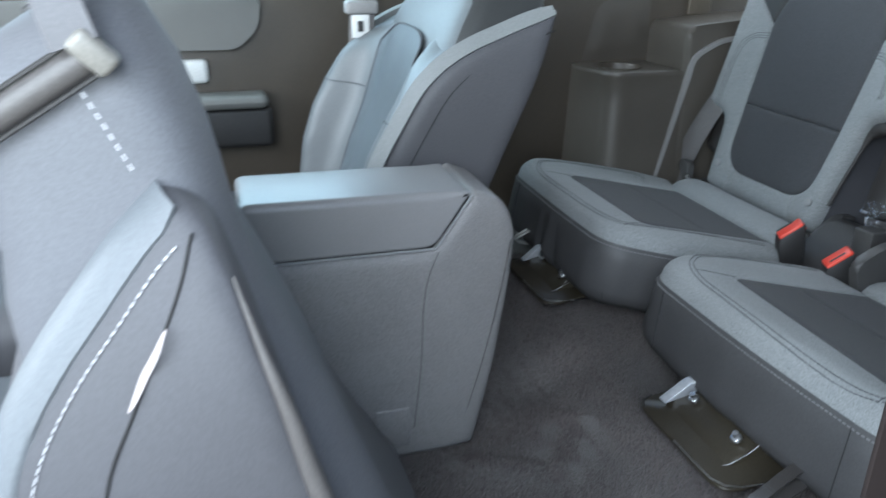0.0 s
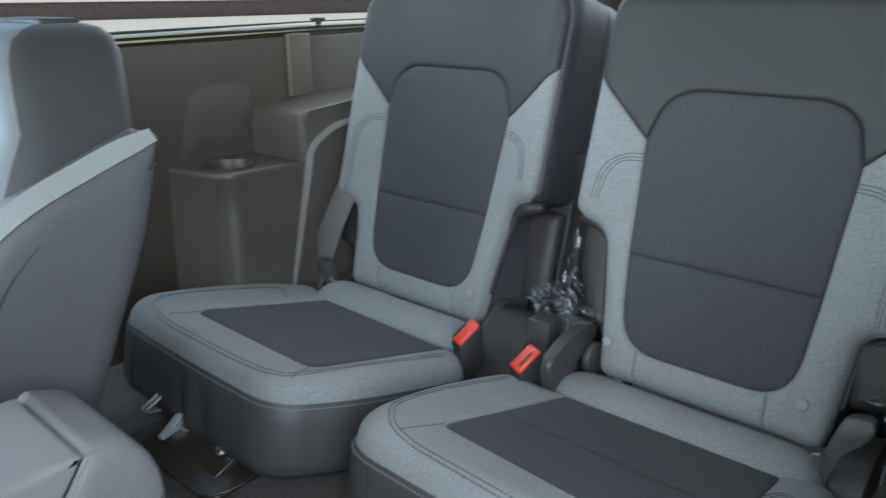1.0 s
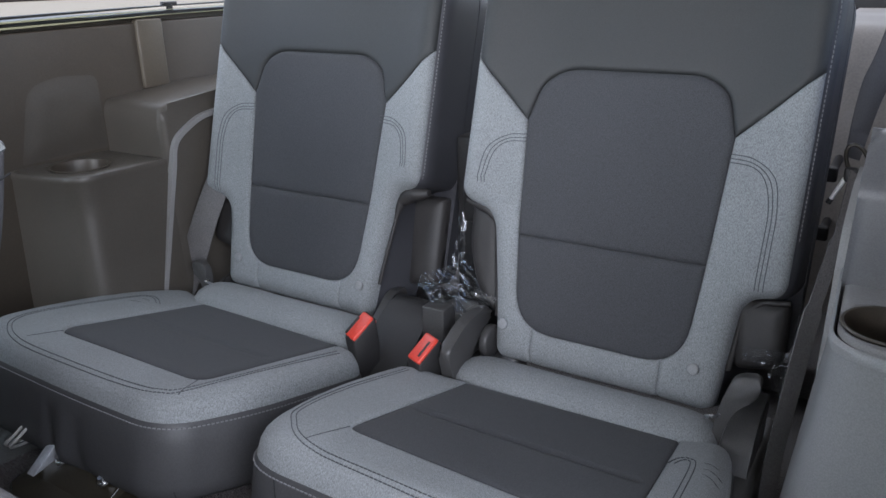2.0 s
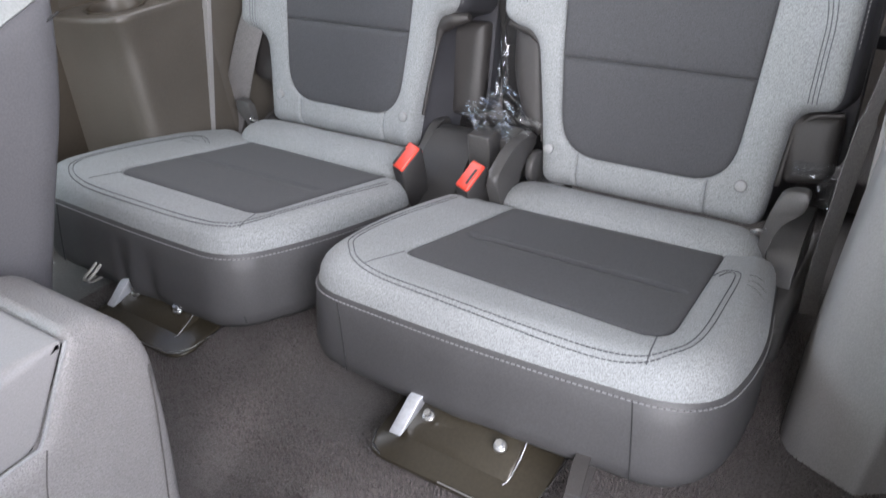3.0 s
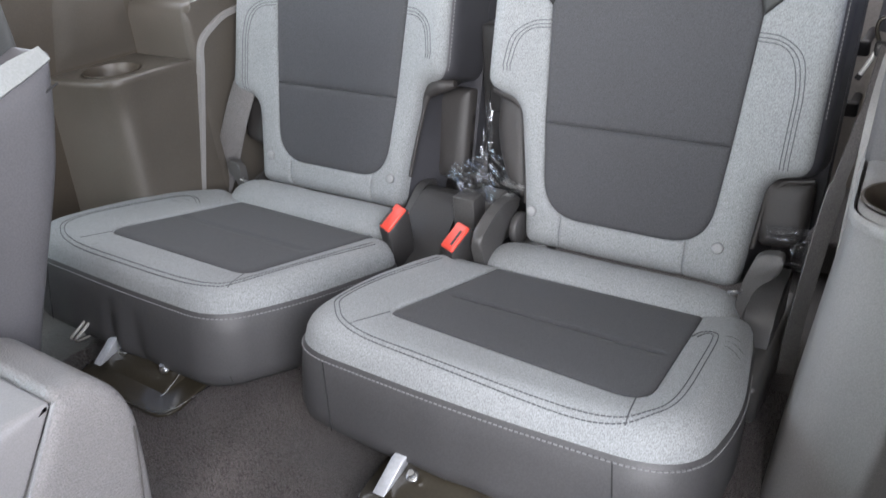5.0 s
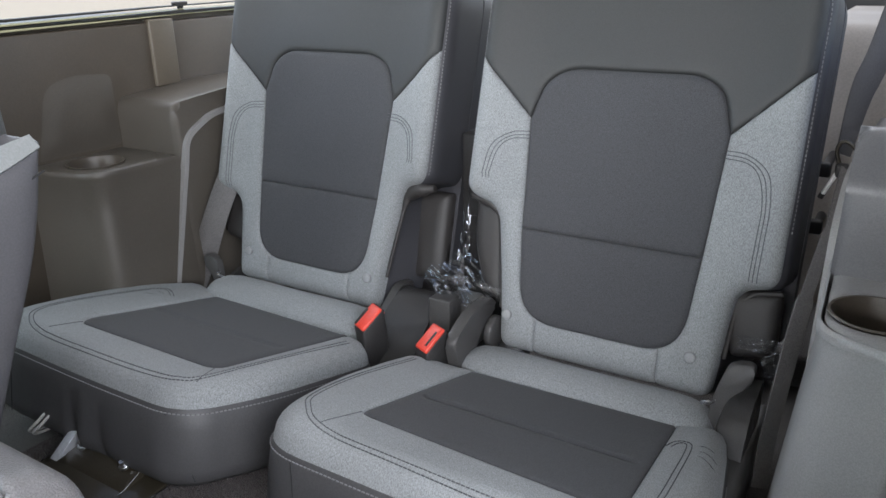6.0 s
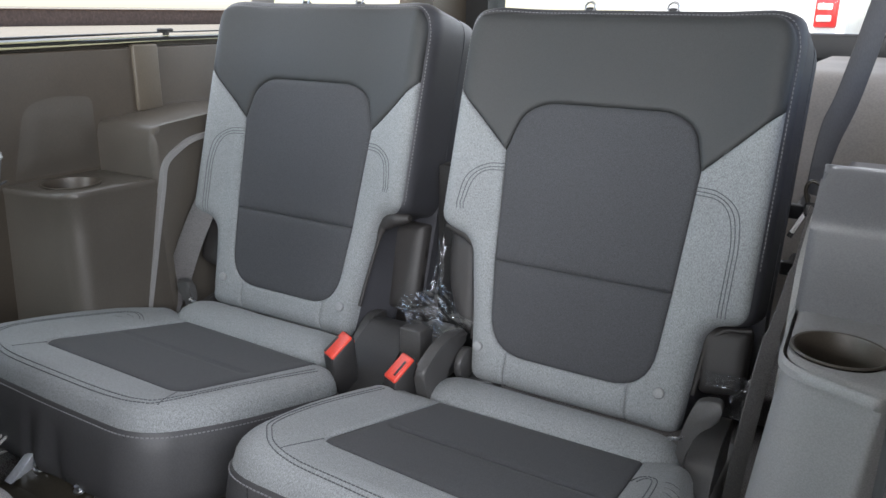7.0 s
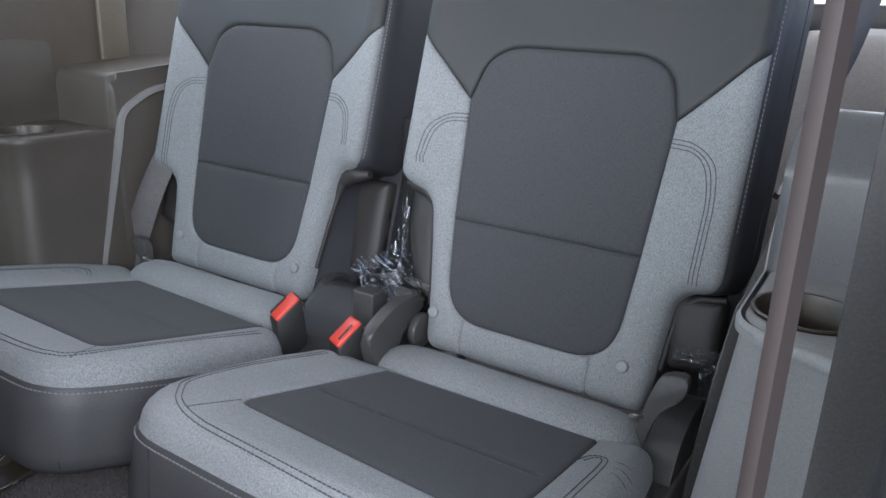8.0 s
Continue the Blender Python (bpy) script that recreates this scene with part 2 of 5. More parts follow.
def rounded(points, n=6):
    """Points (x, y, radius): the closed outline with its corners rounded."""
    out = []
    k = len(points)
    for i in range(k):
        p0, p1, p2 = (Vector(points[j % k][:2]) for j in (i - 1, i, i + 1))
        r = points[i][2] if len(points[i]) > 2 else 0
        if r <= 0:
            out.append(p1)
            continue
        a, b = (p0 - p1), (p2 - p1)
        d = min(r, a.length * 0.49, b.length * 0.49)
        a, b = p1 + a.normalized() * d, p1 + b.normalized() * d
        for j in range(n + 1):
            t = j / n
            out.append((1 - t) ** 2 * a + 2 * t * (1 - t) * p1 + t * t * b)
    return out


def resampled(poly, step):
    out = []
    for i, p in enumerate(poly):
        q = poly[(i + 1) % len(poly)]
        n = max(1, int(round((q - p).length / step)))
        out += [p.lerp(q, j / n) for j in range(n)]
    return out


def edge_distance(points, poly):
    pts = np.array([tuple(p) for p in points], float)
    a = np.array([tuple(p) for p in poly], float)
    b = np.roll(a, -1, axis=0)
    best = np.full(len(pts), 1e9)
    for p, q in zip(a, b):
        d = q - p
        t = np.clip(((pts - p) @ d) / max(d @ d, 1e-12), 0, 1)
        best = np.minimum(best, np.linalg.norm(pts - (p + t[:, None] * d), axis=1))
    return best


def inside(points, poly):
    pts = np.array([tuple(p) for p in points], float)
    a = np.array([tuple(p) for p in poly], float)
    b = np.roll(a, -1, axis=0)
    odd = np.zeros(len(pts), bool)
    for p, q in zip(a, b):
        if p[1] != q[1]:
            cross = (p[1] > pts[:, 1]) != (q[1] > pts[:, 1])
            x = (q[0] - p[0]) * (pts[:, 1] - p[1]) / (q[1] - p[1]) + p[0]
            odd ^= cross & (pts[:, 0] < x)
    return odd


from mathutils.geometry import delaunay_2d_cdt


def panel(poly, place, height, step=0.008, skirt=0.02, holes=(), closed=None, flare=None):
    """A padded sheet over an outline: height(points, distance to its edge) gives its relief; skirt: how deep its rim turns in.
    closed: if given, the depth of a flat back that closes the body."""
    loops = [resampled(poly, step)] + [resampled(h, step) for h in holes]
    lo = np.min([tuple(p) for p in loops[0]], axis=0)
    hi = np.max([tuple(p) for p in loops[0]], axis=0)
    grid = [Vector((x, y)) for x in np.arange(lo[0], hi[0], step) for y in np.arange(lo[1], hi[1], step)]
    rings = []
    for inset in (0.0025, 0.006):
        for k, loop in enumerate(loops):
            for i, p in enumerate(loop):
                d = loop[(i + 1) % len(loop)] - loop[i - 1]
                if d.length > 1e-6:
                    nrm = Vector((-d.y, d.x)).normalized() * inset
                    rings += [p + nrm, p - nrm]
    near = np.minimum.reduce([edge_distance(grid, loop) for loop in loops])
    cand = [p for p, d in zip(grid, near) if d > 0.0085]
    near = np.minimum.reduce([edge_distance(rings, loop) for loop in loops])
    cand += [p for p, d in zip(rings, near) if d > 0.002]
    keep = inside(cand, loops[0])
    for loop in loops[1:]:
        keep &= ~inside(cand, loop)
    verts, edges = [], []
    for loop in loops:
        base = len(verts)
        verts += [Vector(p) for p in loop]
        edges += [(base + i, base + (i + 1) % len(loop)) for i in range(len(loop))]
    verts += [p for p, k in zip(cand, keep) if k]
    co, _, faces, _, _, _ = delaunay_2d_cdt(verts, edges, [], 0, 1e-5)
    mid = [(co[f[0]] + co[f[1]] + co[f[2]]) / 3 for f in faces]
    ok = inside(mid, loops[0])
    for loop in loops[1:]:
        ok &= ~inside(mid, loop)
    dist = np.minimum.reduce([edge_distance(co, loop) for loop in loops])
    hs = height(np.array([tuple(p) for p in co]), dist)
    bm = bmesh.new()
    vs = [bm.verts.new(place(p[0], p[1], h)) for p, h in zip(co, hs)]
    for f, k in zip(faces, ok):
        if k:
            bm.faces.new([vs[i] for i in f])
    rim = [e for e in bm.edges if len(e.link_faces) == 1]
    low = {}
    index = {v: i for i, v in enumerate(vs)}
    shares = (0.12, 0.5, 0.88, 1.0) if closed is not None else (1.0,)
    for e in rim:
        for v in e.verts:
            if v not in low:
                p, h = co[index[v]], hs[index[v]]
                end = closed if closed is not None else h - skirt
                fl = flare(p) if flare else Vector((0, 0))
                low[v] = [v] + [bm.verts.new(place(p[0] + fl.x * k, p[1] + fl.y * k, h + (end - h) * k)) for k in shares]
    for e in rim:
        a, b = e.verts
        for k in range(len(shares)):
            bm.faces.new((low[a][k], low[b][k], low[b][k + 1], low[a][k + 1]))
    if closed is not None:
        last = {v: c[-1] for v, c in low.items()}
        for f, k in zip(faces, ok):
            if k:
                tri = []
                for i in f:
                    v = vs[i]
                    if v not in last:
                        last[v] = bm.verts.new(place(co[i][0], co[i][1], closed))
                    tri.append(last[v])
                bm.faces.new(tri[::-1])
    loose = [v for v in bm.verts if not v.link_faces]
    bmesh.ops.delete(bm, geom=loose, context="VERTS")
    return bm


def tube(points, radius, sides=8, flat=None, closed=False):
    """A tube along points; flat: (half width, half thickness, width direction) makes a strap instead."""
    bm = bmesh.new()
    pts = [Vector(p) for p in points]
    rings = []
    n = len(pts)
    prev = None
    for i, p in enumerate(pts):
        d = (pts[(i + 1) % n] if closed or i < n - 1 else pts[i]) - (pts[i - 1] if closed or i > 0 else pts[i])
        d.normalize()
        if flat:
            w = Vector(flat[2][i] if isinstance(flat[2], list) else flat[2])
            w = (w - d * w.dot(d)).normalized()
            t = d.cross(w)
            hw, ht = (flat[0][i] if isinstance(flat[0], list) else flat[0]), flat[1]
            ring = [p + w * a * hw + t * b * ht for a, b in ((1, 0.4), (0.96, 1), (-0.96, 1), (-1, 0.4), (-1, -0.4), (-0.96, -1), (0.96, -1), (1, -0.4))]
        else:
            ref = prev or (Vector((0, 0, 1)) if abs(d.z) < 0.9 else Vector((1, 0, 0)))
            a = (ref - d * ref.dot(d)).normalized()
            prev = a
            b = d.cross(a)
            rad = radius[i] if isinstance(radius, (list, tuple)) else radius
            ring = [p + (a * math.cos(2 * math.pi * k / sides) + b * math.sin(2 * math.pi * k / sides)) * rad for k in range(sides)]
        rings.append([bm.verts.new(q) for q in ring])
    m = len(rings[0])
    for i in range(n if closed else n - 1):
        r0, r1 = rings[i], rings[(i + 1) % n]
        for k in range(m):
            bm.faces.new((r0[k], r0[(k + 1) % m], r1[(k + 1) % m], r1[k]))
    if not closed:
        bm.faces.new(rings[0][::-1])
        bm.faces.new(rings[-1])
    return bm


def smooth_path(points, n=8):
    """Catmull-Rom through the points."""
    p = [Vector(q) for q in points]
    p = [p[0] * 2 - p[1]] + p + [p[-1] * 2 - p[-2]]
    out = []
    for i in range(1, len(p) - 2):
        for j in range(n):
            t = j / n
            a, b, c, d = p[i - 1], p[i], p[i + 1], p[i + 2]
            out.append(0.5 * (2 * b + (c - a) * t + (2 * a - 5 * b + 4 * c - d) * t * t + (3 * b - a - 3 * c + d) * t ** 3))
    return out + [p[-2]]


def dashes(points, length=0.0032, gap=0.0022, radius=0.0007, lift=None):
    """A row of stitches along a line, in one mesh."""
    pts = [Vector(p) for p in points]
    bits = bmesh.new()
    carry, pos = 0.0, []
    total = 0.0
    cum = [0.0]
    for a, b in zip(pts, pts[1:]):
        total += (b - a).length
        cum.append(total)

    def at(s):
        for i in range(len(pts) - 1):
            if cum[i + 1] >= s:
                f = (s - cum[i]) / max(cum[i + 1] - cum[i], 1e-9)
                return pts[i].lerp(pts[i + 1], f)
        return pts[-1]
    s = 0.0
    while s + length < total:
        a, b = at(s), at(s + length)
        d = (b - a).normalized()
        u = d.orthogonal().normalized() * radius
        w = d.cross(u.normalized()) * radius
        r0 = [bits.verts.new(a + x) for x in (u, w, -u, -w)]
        r1 = [bits.verts.new(b + x) for x in (u, w, -u, -w)]
        for k in range(4):
            bits.faces.new((r0[k], r0[(k + 1) % 4], r1[(k + 1) % 4], r1[k]))
        bits.faces.new(r0[::-1])
        bits.faces.new(r1)
        s += length + gap
    return bits


def prism(profile, place, depth, bevel=0.0, segments=3):
    """Extrudes a 2D outline from depth[0] to depth[1]; place(a, b, c) sets it in the world."""
    bm = bmesh.new()
    lo = [bm.verts.new(place(p[0], p[1], depth[0])) for p in profile]
    hi = [bm.verts.new(place(p[0], p[1], depth[1])) for p in profile]
    k = len(profile)
    bm.faces.new(lo[::-1])
    bm.faces.new(hi)
    rims = []
    for i in range(k):
        bm.faces.new((lo[i], lo[(i + 1) % k], hi[(i + 1) % k], hi[i]))
    if bevel:
        bm.edges.ensure_lookup_table()
        rims = [e for e in bm.edges if (e.verts[0] in lo) == (e.verts[1] in lo)]
        bmesh.ops.bevel(bm, geom=rims, offset=bevel, segments=segments, profile=0.5, affect="EDGES", clamp_overlap=True)
    return bm


def disc(center, normal, radius, thick, sides=20, bevel=0.0):
    bm = bmesh.new()
    bmesh.ops.create_cone(bm, cap_ends=True, segments=sides, radius1=radius, radius2=radius, depth=thick)
    if bevel:
        bmesh.ops.bevel(bm, geom=[e for e in bm.edges if len(e.link_faces) == 2 and any(len(f.verts) > 4 for f in e.link_faces)],
                        offset=bevel, segments=2, profile=0.5, affect="EDGES")
    q = Vector((0, 0, 1)).rotation_difference(Vector(normal).normalized())
    return moved(bm, Matrix.Translation(center) @ q.to_matrix().to_4x4())


def V2(*pairs):
    return [Vector(p) for p in pairs]

# ---- the car's shell ----
FLOOR = 0.53


CREASE = [(0.115, -0.398), (0.150, -0.415), (0.183, -0.436), (0.205, -0.462), (0.190, -0.50), (0.16, -0.55)]


def carpet_height(x, y):
    step = 0.035 * (1 / (1 + math.exp(-(y + 0.36) * 60)))
    hump = 0.010 * math.exp(-((x - 0.13) ** 2 + (y + 0.44) ** 2) / 0.006) - 0.022 * math.exp(-((x + 0.02) ** 2 + (y + 0.43) ** 2) / 0.006) - 0.016 * math.exp(-((x - 0.06) ** 2 + (y + 0.50) ** 2) / 0.004)
    fold = 0.0
    for (x0, y0), (x1, y1) in zip(CREASE, CREASE[1:]):
        dx, dy = x1 - x0, y1 - y0
        t = min(1.0, max(0.0, ((x - x0) * dx + (y - y0) * dy) / (dx * dx + dy * dy)))
        fold = max(fold, math.exp(-((x - x0 - t * dx) ** 2 + (y - y0 - t * dy) ** 2) / 0.00030))
    hump += 0.009 * fold
    return FLOOR - 0.015 + step * 0.55 + hump + 0.004 * noise.noise(Vector((x * 9, y * 9, 0)))


bm = bmesh.new()
NX, NY = 74, 150
rows = [[bm.verts.new((-0.74 + 1.48 * i / NX, -2.6 + 4.3 * j / NY, carpet_height(-0.74 + 1.48 * i / NX, -2.6 + 4.3 * j / NY))) for i in range(NX + 1)] for j in range(NY + 1)]
for j in range(NY):
    for i in range(NX):
        bm.faces.new((rows[j][i], rows[j][i + 1], rows[j + 1][i + 1], rows[j + 1][i]))
ext = bmesh.ops.extrude_face_region(bm, geom=[e for e in bm.edges if len(e.link_faces) == 1])
for v in ext["geom"]:
    if isinstance(v, bmesh.types.BMVert):
        v.co.z = 0.46
floor_ob = tagged(part("floor", bm, CARPET, recalc=False), "dark brown-grey cut pile car carpet", "carpet", kind="structure")

# cut pile of the carpet where it lies open
rng = random.Random(11)
pile_v, pile_f = [], []
PITCH = 0.0021
for j in range(int(0.94 / PITCH)):
    for i in range(int(1.08 / PITCH)):
        x = -0.42 + (i + rng.random()) * PITCH
        y = -0.82 + (j + rng.random()) * PITCH
        if (-0.05 < x < 0.115 and y < -0.55) or (y > -0.10 and x < 0.38):
            continue
        z = carpet_height(x, y) - 0.0015
        lean = noise.noise(Vector((x * 6.5, y * 6.5, 3.0))) * 0.0030
        lean2 = noise.noise(Vector((x * 6.5, y * 6.5, 9.0))) * 0.0030 - 0.0008
        r, h = 0.0012, 0.0048 * (0.8 + 0.4 * rng.random())
        a0 = rng.random() * 2.1
        n0 = len(pile_v)
        for k in range(3):
            pile_v.append((x + r * math.cos(a0 + 2.094 * k), y + r * math.sin(a0 + 2.094 * k), z))
        pile_v.append((x + lean + 0.002 * (rng.random() - 0.5), y + lean2 + 0.002 * (rng.random() - 0.5), z + h))
        pile_f += [(n0, n0 + 1, n0 + 3), (n0 + 1, n0 + 2, n0 + 3), (n0 + 2, n0, n0 + 3)]
pile_me = bpy.data.meshes.new("pile")
pile_me.from_pydata(pile_v, [], pile_f)
pile_me.materials.append(PILE)
pile = new("pile", pile_me)
pile.parent = floor_ob
pile["kind"] = "stuff"


def wall_with_windows(name, x0, x1, y0, y1, z0, z1, openings, mat, label):
    """A side wall along y between x0 and x1 with openings (y0, y1, z0, z1) right through it."""
    ys = sorted({y0, y1, *[v for o in openings for v in o[:2]]})
    bits = []
    for a, b in zip(ys, ys[1:]):
        spans = [(z0, z1)]
        for o in openings:
            if o[0] <= a and b <= o[1]:
                spans = [s for lo, hi in spans for s in ((lo, max(lo, min(hi, o[2]))), (min(hi, max(lo, o[3])), hi)) if s[1] - s[0] > 1e-6]
        for lo, hi in spans:
            bits.append(box((x0, a, lo), (x1, b, hi), 0))
    bm = joined(*bits)
    bmesh.ops.remove_doubles(bm, verts=bm.verts, dist=1e-5)
    return tagged(part(name, bm, mat, smooth=False), label, "car side", kind="structure")


SILL = 1.098
wall_with_windows("wall_far", -0.80, -0.68, -2.7, 1.62, 0.46, 1.72,
                  [(-1.45, -0.50, 1.04, 1.58), (-0.36, 1.30, SILL, 1.58)], PLASTIC, "dark plastic side lining with two window openings")
wall_with_windows("wall_near", 0.68, 0.80, -2.7, 1.62, 0.46, 1.72,
                  [(-1.75, -0.415, 0.46, 1.64), (0.05, 1.30, SILL, 1.58)], PLASTIC, "dark plastic side lining with an open doorway")
tagged(part("ceiling", box((-0.80, -2.7, 1.72), (0.80, 1.62, 1.78), 0), HEADLINER, smooth=False), "pale grey felt headliner of the car", "ceiling", kind="structure")
# front bulkhead with the windscreen opening, tailgate with its window
tagged(part("wall_front", joined(box((-0.68, -2.7, 0.46), (0.68, -2.62, 1.15), 0), box((-0.68, -2.7, 1.6), (0.68, -2.62, 1.72), 0)), BLACK, smooth=False),
       "black front bulkhead under the windscreen", "bulkhead", kind="structure")
tagged(part("wall_rear", joined(box((-0.68, 1.50, 0.46), (0.68, 1.62, 1.105), 0), box((-0.68, 1.50, 1.60), (0.68, 1.62, 1.72), 0),
                                box((-0.68, 1.50, 1.105), (-0.60, 1.62, 1.60), 0), box((0.56, 1.50, 1.105), (0.68, 1.62, 1.60), 0)), BLACK, smooth=False),
       "black tailgate lining below the rear window", "tailgate", kind="structure")

# far quarter window: seal, cream painted ledge, pane
win = thing("window_1", "fixed rear quarter window with cream outer ledge", "window", (-0.74, 0.45, SILL), kind="structure")
def sill_strip(x0, x1, lo, hi):
    """A strip along the far quarter window's foot; it rises gently rearwards and thins out."""
    return prism([(-0.36, lo - 0.004), (-0.36, hi - 0.005), (0.25, hi + 0.004), (1.29, hi + 0.012), (1.29, hi + 0.008), (0.30, lo + 0.010)], lambda a, b, c: Vector((c, a, b)), (x0, x1), 0.0015)


part("window_seal", joined(sill_strip(-0.690, -0.668, 1.099, 1.1065), sill_strip(-0.675, -0.6535, 1.0915, 1.0935)), SEAL, win, "black rubber window seal")
part("window_ledge", joined(sill_strip(-0.676, -0.656, 1.0935, 1.0995), sill_strip(-0.672, -0.652, 1.085, 1.0915)), CREAM, win, "olive cream painted ledge strips")
pane = part("pane", box((-0.746, -0.36, SILL + 0.006), (-0.742, 1.30, 1.58), 0), GLASS, win, smooth=False)
pane.visible_shadow = False
part("sill_pin", joined(disc((-0.680, 0.315, SILL + 0.008), (0, 0, 1), 0.006, 0.014, 12), box((-0.686, 0.298, SILL + 0.013), (-0.674, 0.330, SILL + 0.019), 0.002)), BLACK, win, "small black lock pin")
win2 = thing("window_2", "door window with a bright metal ledge", "window", (-0.74, -1.0, 1.04), kind="structure")
part("window_ledge", box((-0.80, -1.45, 1.03), (-0.678, -0.50, 1.046), 0.004), STEEL, win2, "bright metal ledge")
pane = part("pane", box((-0.746, -1.45, 1.045), (-0.742, -0.50, 1.58), 0), GLASS, win2, smooth=False)
pane.visible_shadow = False
win3 = thing("window_3", "tailgate window with black surround", "window", (0, 1.56, 1.085), kind="structure")
pane = part("pane", box((-0.60, 1.555, 1.105), (0.56, 1.559, 1.60), 0), GLASS, win3, smooth=False)
pane.visible_shadow = False
part("window_frame", joined(box((-0.60, 1.49, 1.045), (0.56, 1.53, 1.112), 0.008), box((0.545, 1.49, 1.07), (0.575, 1.53, 1.60), 0.006)), BLACK, win3)

# door jamb of the open doorway on the near side
tagged(part("door_pillar", joined(box((0.645, -0.40, 0.46), (0.679, -0.13, 1.72), 0.016), prism(rounded([(-0.40, 0.47, 0), (-0.40, 0.62, 0.06), (-0.30, 0.90, 0.08), (-0.28, 1.70, 0), (-0.14, 1.70, 0), (-0.14, 0.47, 0)], 6), lambda a, b, c: Vector((c, a, b)), (0.622, 0.650), 0.010)), BLACK),
       "dark plastic door pillar with rubber seal", "pillar", kind="structure")

tagged(part("door_seal", tube([(0.70, -0.424, 0.47), (0.70, -0.424, 1.0), (0.70, -0.424, 1.63)], 0.010), SEAL), "black rubber door seal along the pillar", "door seal", kind="structure")

# ---- outside ----
bm = bmesh.new()
bmesh.ops.create_grid(bm, x_segments=1, y_segments=1, size=900)
tagged(part("ground", bm, CONCRETE, smooth=False), "pale sunlit concrete parking lot", "ground", kind="structure")
lot_wall = thing("boundary_wall", "long low brown wall across the lot", "wall", (-44, 0, 0))
part("wall", box((-44.3, -160, 0), (-43.7, 260, 0.92), 0.03), BROWN, lot_wall)
part("coping", box((-44.4, -160, 0.92), (-43.6, 260, 0.98), 0.03), BROWN, lot_wall)


def carpark_truck(x, y):
    t = thing("pickup_truck", "white pickup truck parked behind the car", "truck", (x, y, 0))
    part("bed", box((x - 0.95, y, 0.55), (x + 0.95, y + 2.2, 1.37), 0.05), TRUCK, t)
    part("cab", prism([(y + 2.25, 0.55), (y + 2.25, 1.30), (y + 2.5, 1.85), (y + 4.0, 1.85), (y + 4.5, 1.25), (y + 5.6, 1.15), (y + 5.7, 0.55)],
                      lambda a, b, c: Vector((c, a, b)), (x - 0.93, x + 0.93), 0.05), TRUCK, t)
    part("tailgate", box((x - 0.72, y - 0.03, 0.72), (x + 0.64, y, 1.33), 0.02), TRUCK, t)
    lamp = part("tail_lamp", box((x + 0.69, y - 0.04, 1.05), (x + 0.875, y + 0.05, 1.35), 0.02), LAMP, t, "red and white tail lamp")
    for z in (1.10, 1.20):
        part("lens", box((x + 0.71, y - 0.052, z), (x + 0.83, y - 0.035, z + 0.055), 0.01), WHITE, lamp, "white reversing lens")
    for sx in (-0.84, 0.84):
        for wy in (0.9, 4.6):
            wheel = part("wheel", disc((x + sx * 1.05, y + wy, 0.38), (1, 0, 0), 0.38, 0.24, 28, 0.03), SEAL, t)
            part("rim", disc((x + sx * 1.05 + (0.125 if sx > 0 else -0.125), y + wy, 0.38), (1, 0, 0), 0.22, 0.02, 20), STEEL, wheel)
    part("bumper", box((x - 0.92, y - 0.14, 0.50), (x + 0.92, y - 0.01, 0.70), 0.03), STEEL, t)
    return t


carpark_truck(-0.98, 7.0)


def parked_car(x, y):
    """A saloon seen from its side; y is its nose, it stands along the y axis."""
    c = thing("parked_car", "silver saloon car parked across the lot", "car", (x, y, 0))
    side = rounded([(y, 0.30, 0.05), (y, 0.62, 0.12), (y - 0.95, 0.86, 0.2), (y - 1.55, 1.02, 0.1), (y - 2.2, 1.42, 0.3), (y - 3.3, 1.42, 0.3), (y - 3.9, 1.05, 0.2), (y - 4.5, 0.98, 0.1), (y - 4.55, 0.35, 0.06)], 6)
    part("body", prism(side, lambda a, b, q: Vector((q, a, b)), (x - 0.85, x + 0.85), 0.07), SILVER, c)
    for y0, y1 in ((y - 1.75, y - 2.65), (y - 2.75, y - 3.60)):
        part("side_window", prism(rounded([(y0, 1.03, 0.03), (y0 - 0.45, 1.34, 0.1), (y1 + 0.05, 1.34, 0.05), (y1, 1.03, 0.03)], 4), lambda a, b, q: Vector((q, a, b)), (x + 0.84, x + 0.856), 0.003), BLACK, c, "dark tinted side window")
    for wy in (y - 0.92, y - 3.65):
        wheel = part("wheel", disc((x + 0.80, wy, 0.33), (1, 0, 0), 0.33, 0.20, 32, 0.03), SEAL, c)
        part("rim", disc((x + 0.895, wy, 0.33), (1, 0, 0), 0.21, 0.03, 24, 0.008), STEEL, wheel)
    part("side_marker", box((x + 0.83, y - 0.50, 0.595), (x + 0.862, y - 0.30, 0.655), 0.01), AMBER, c, "amber side marker lamp")
    return c


parked_car(-8.85, -0.25)

# ---- third-row seats ----
BD = Vector((0, 0.10, 0.348)).normalized()
BN = Vector((0, -BD.z, BD.y))
CD = Vector((0, 0.27, -0.055)).normalized()
CN = Vector((0, -CD.z, CD.y))

INS_UP = [(0.124, 0.126, 0), (0.133, 0.281, 0), (0.119, 0.334, 0.025), (0.088, 0.352, 0.025), (-0.088, 0.352, 0.025), (-0.121, 0.334, 0.025), (-0.137, 0.281, 0), (-0.128, 0.126, 0)]
INS_LOW = [(-0.128, 0.126, 0), (-0.114, -0.004, 0.055), (0.114, -0.004, 0.055), (0.124, 0.126, 0)]


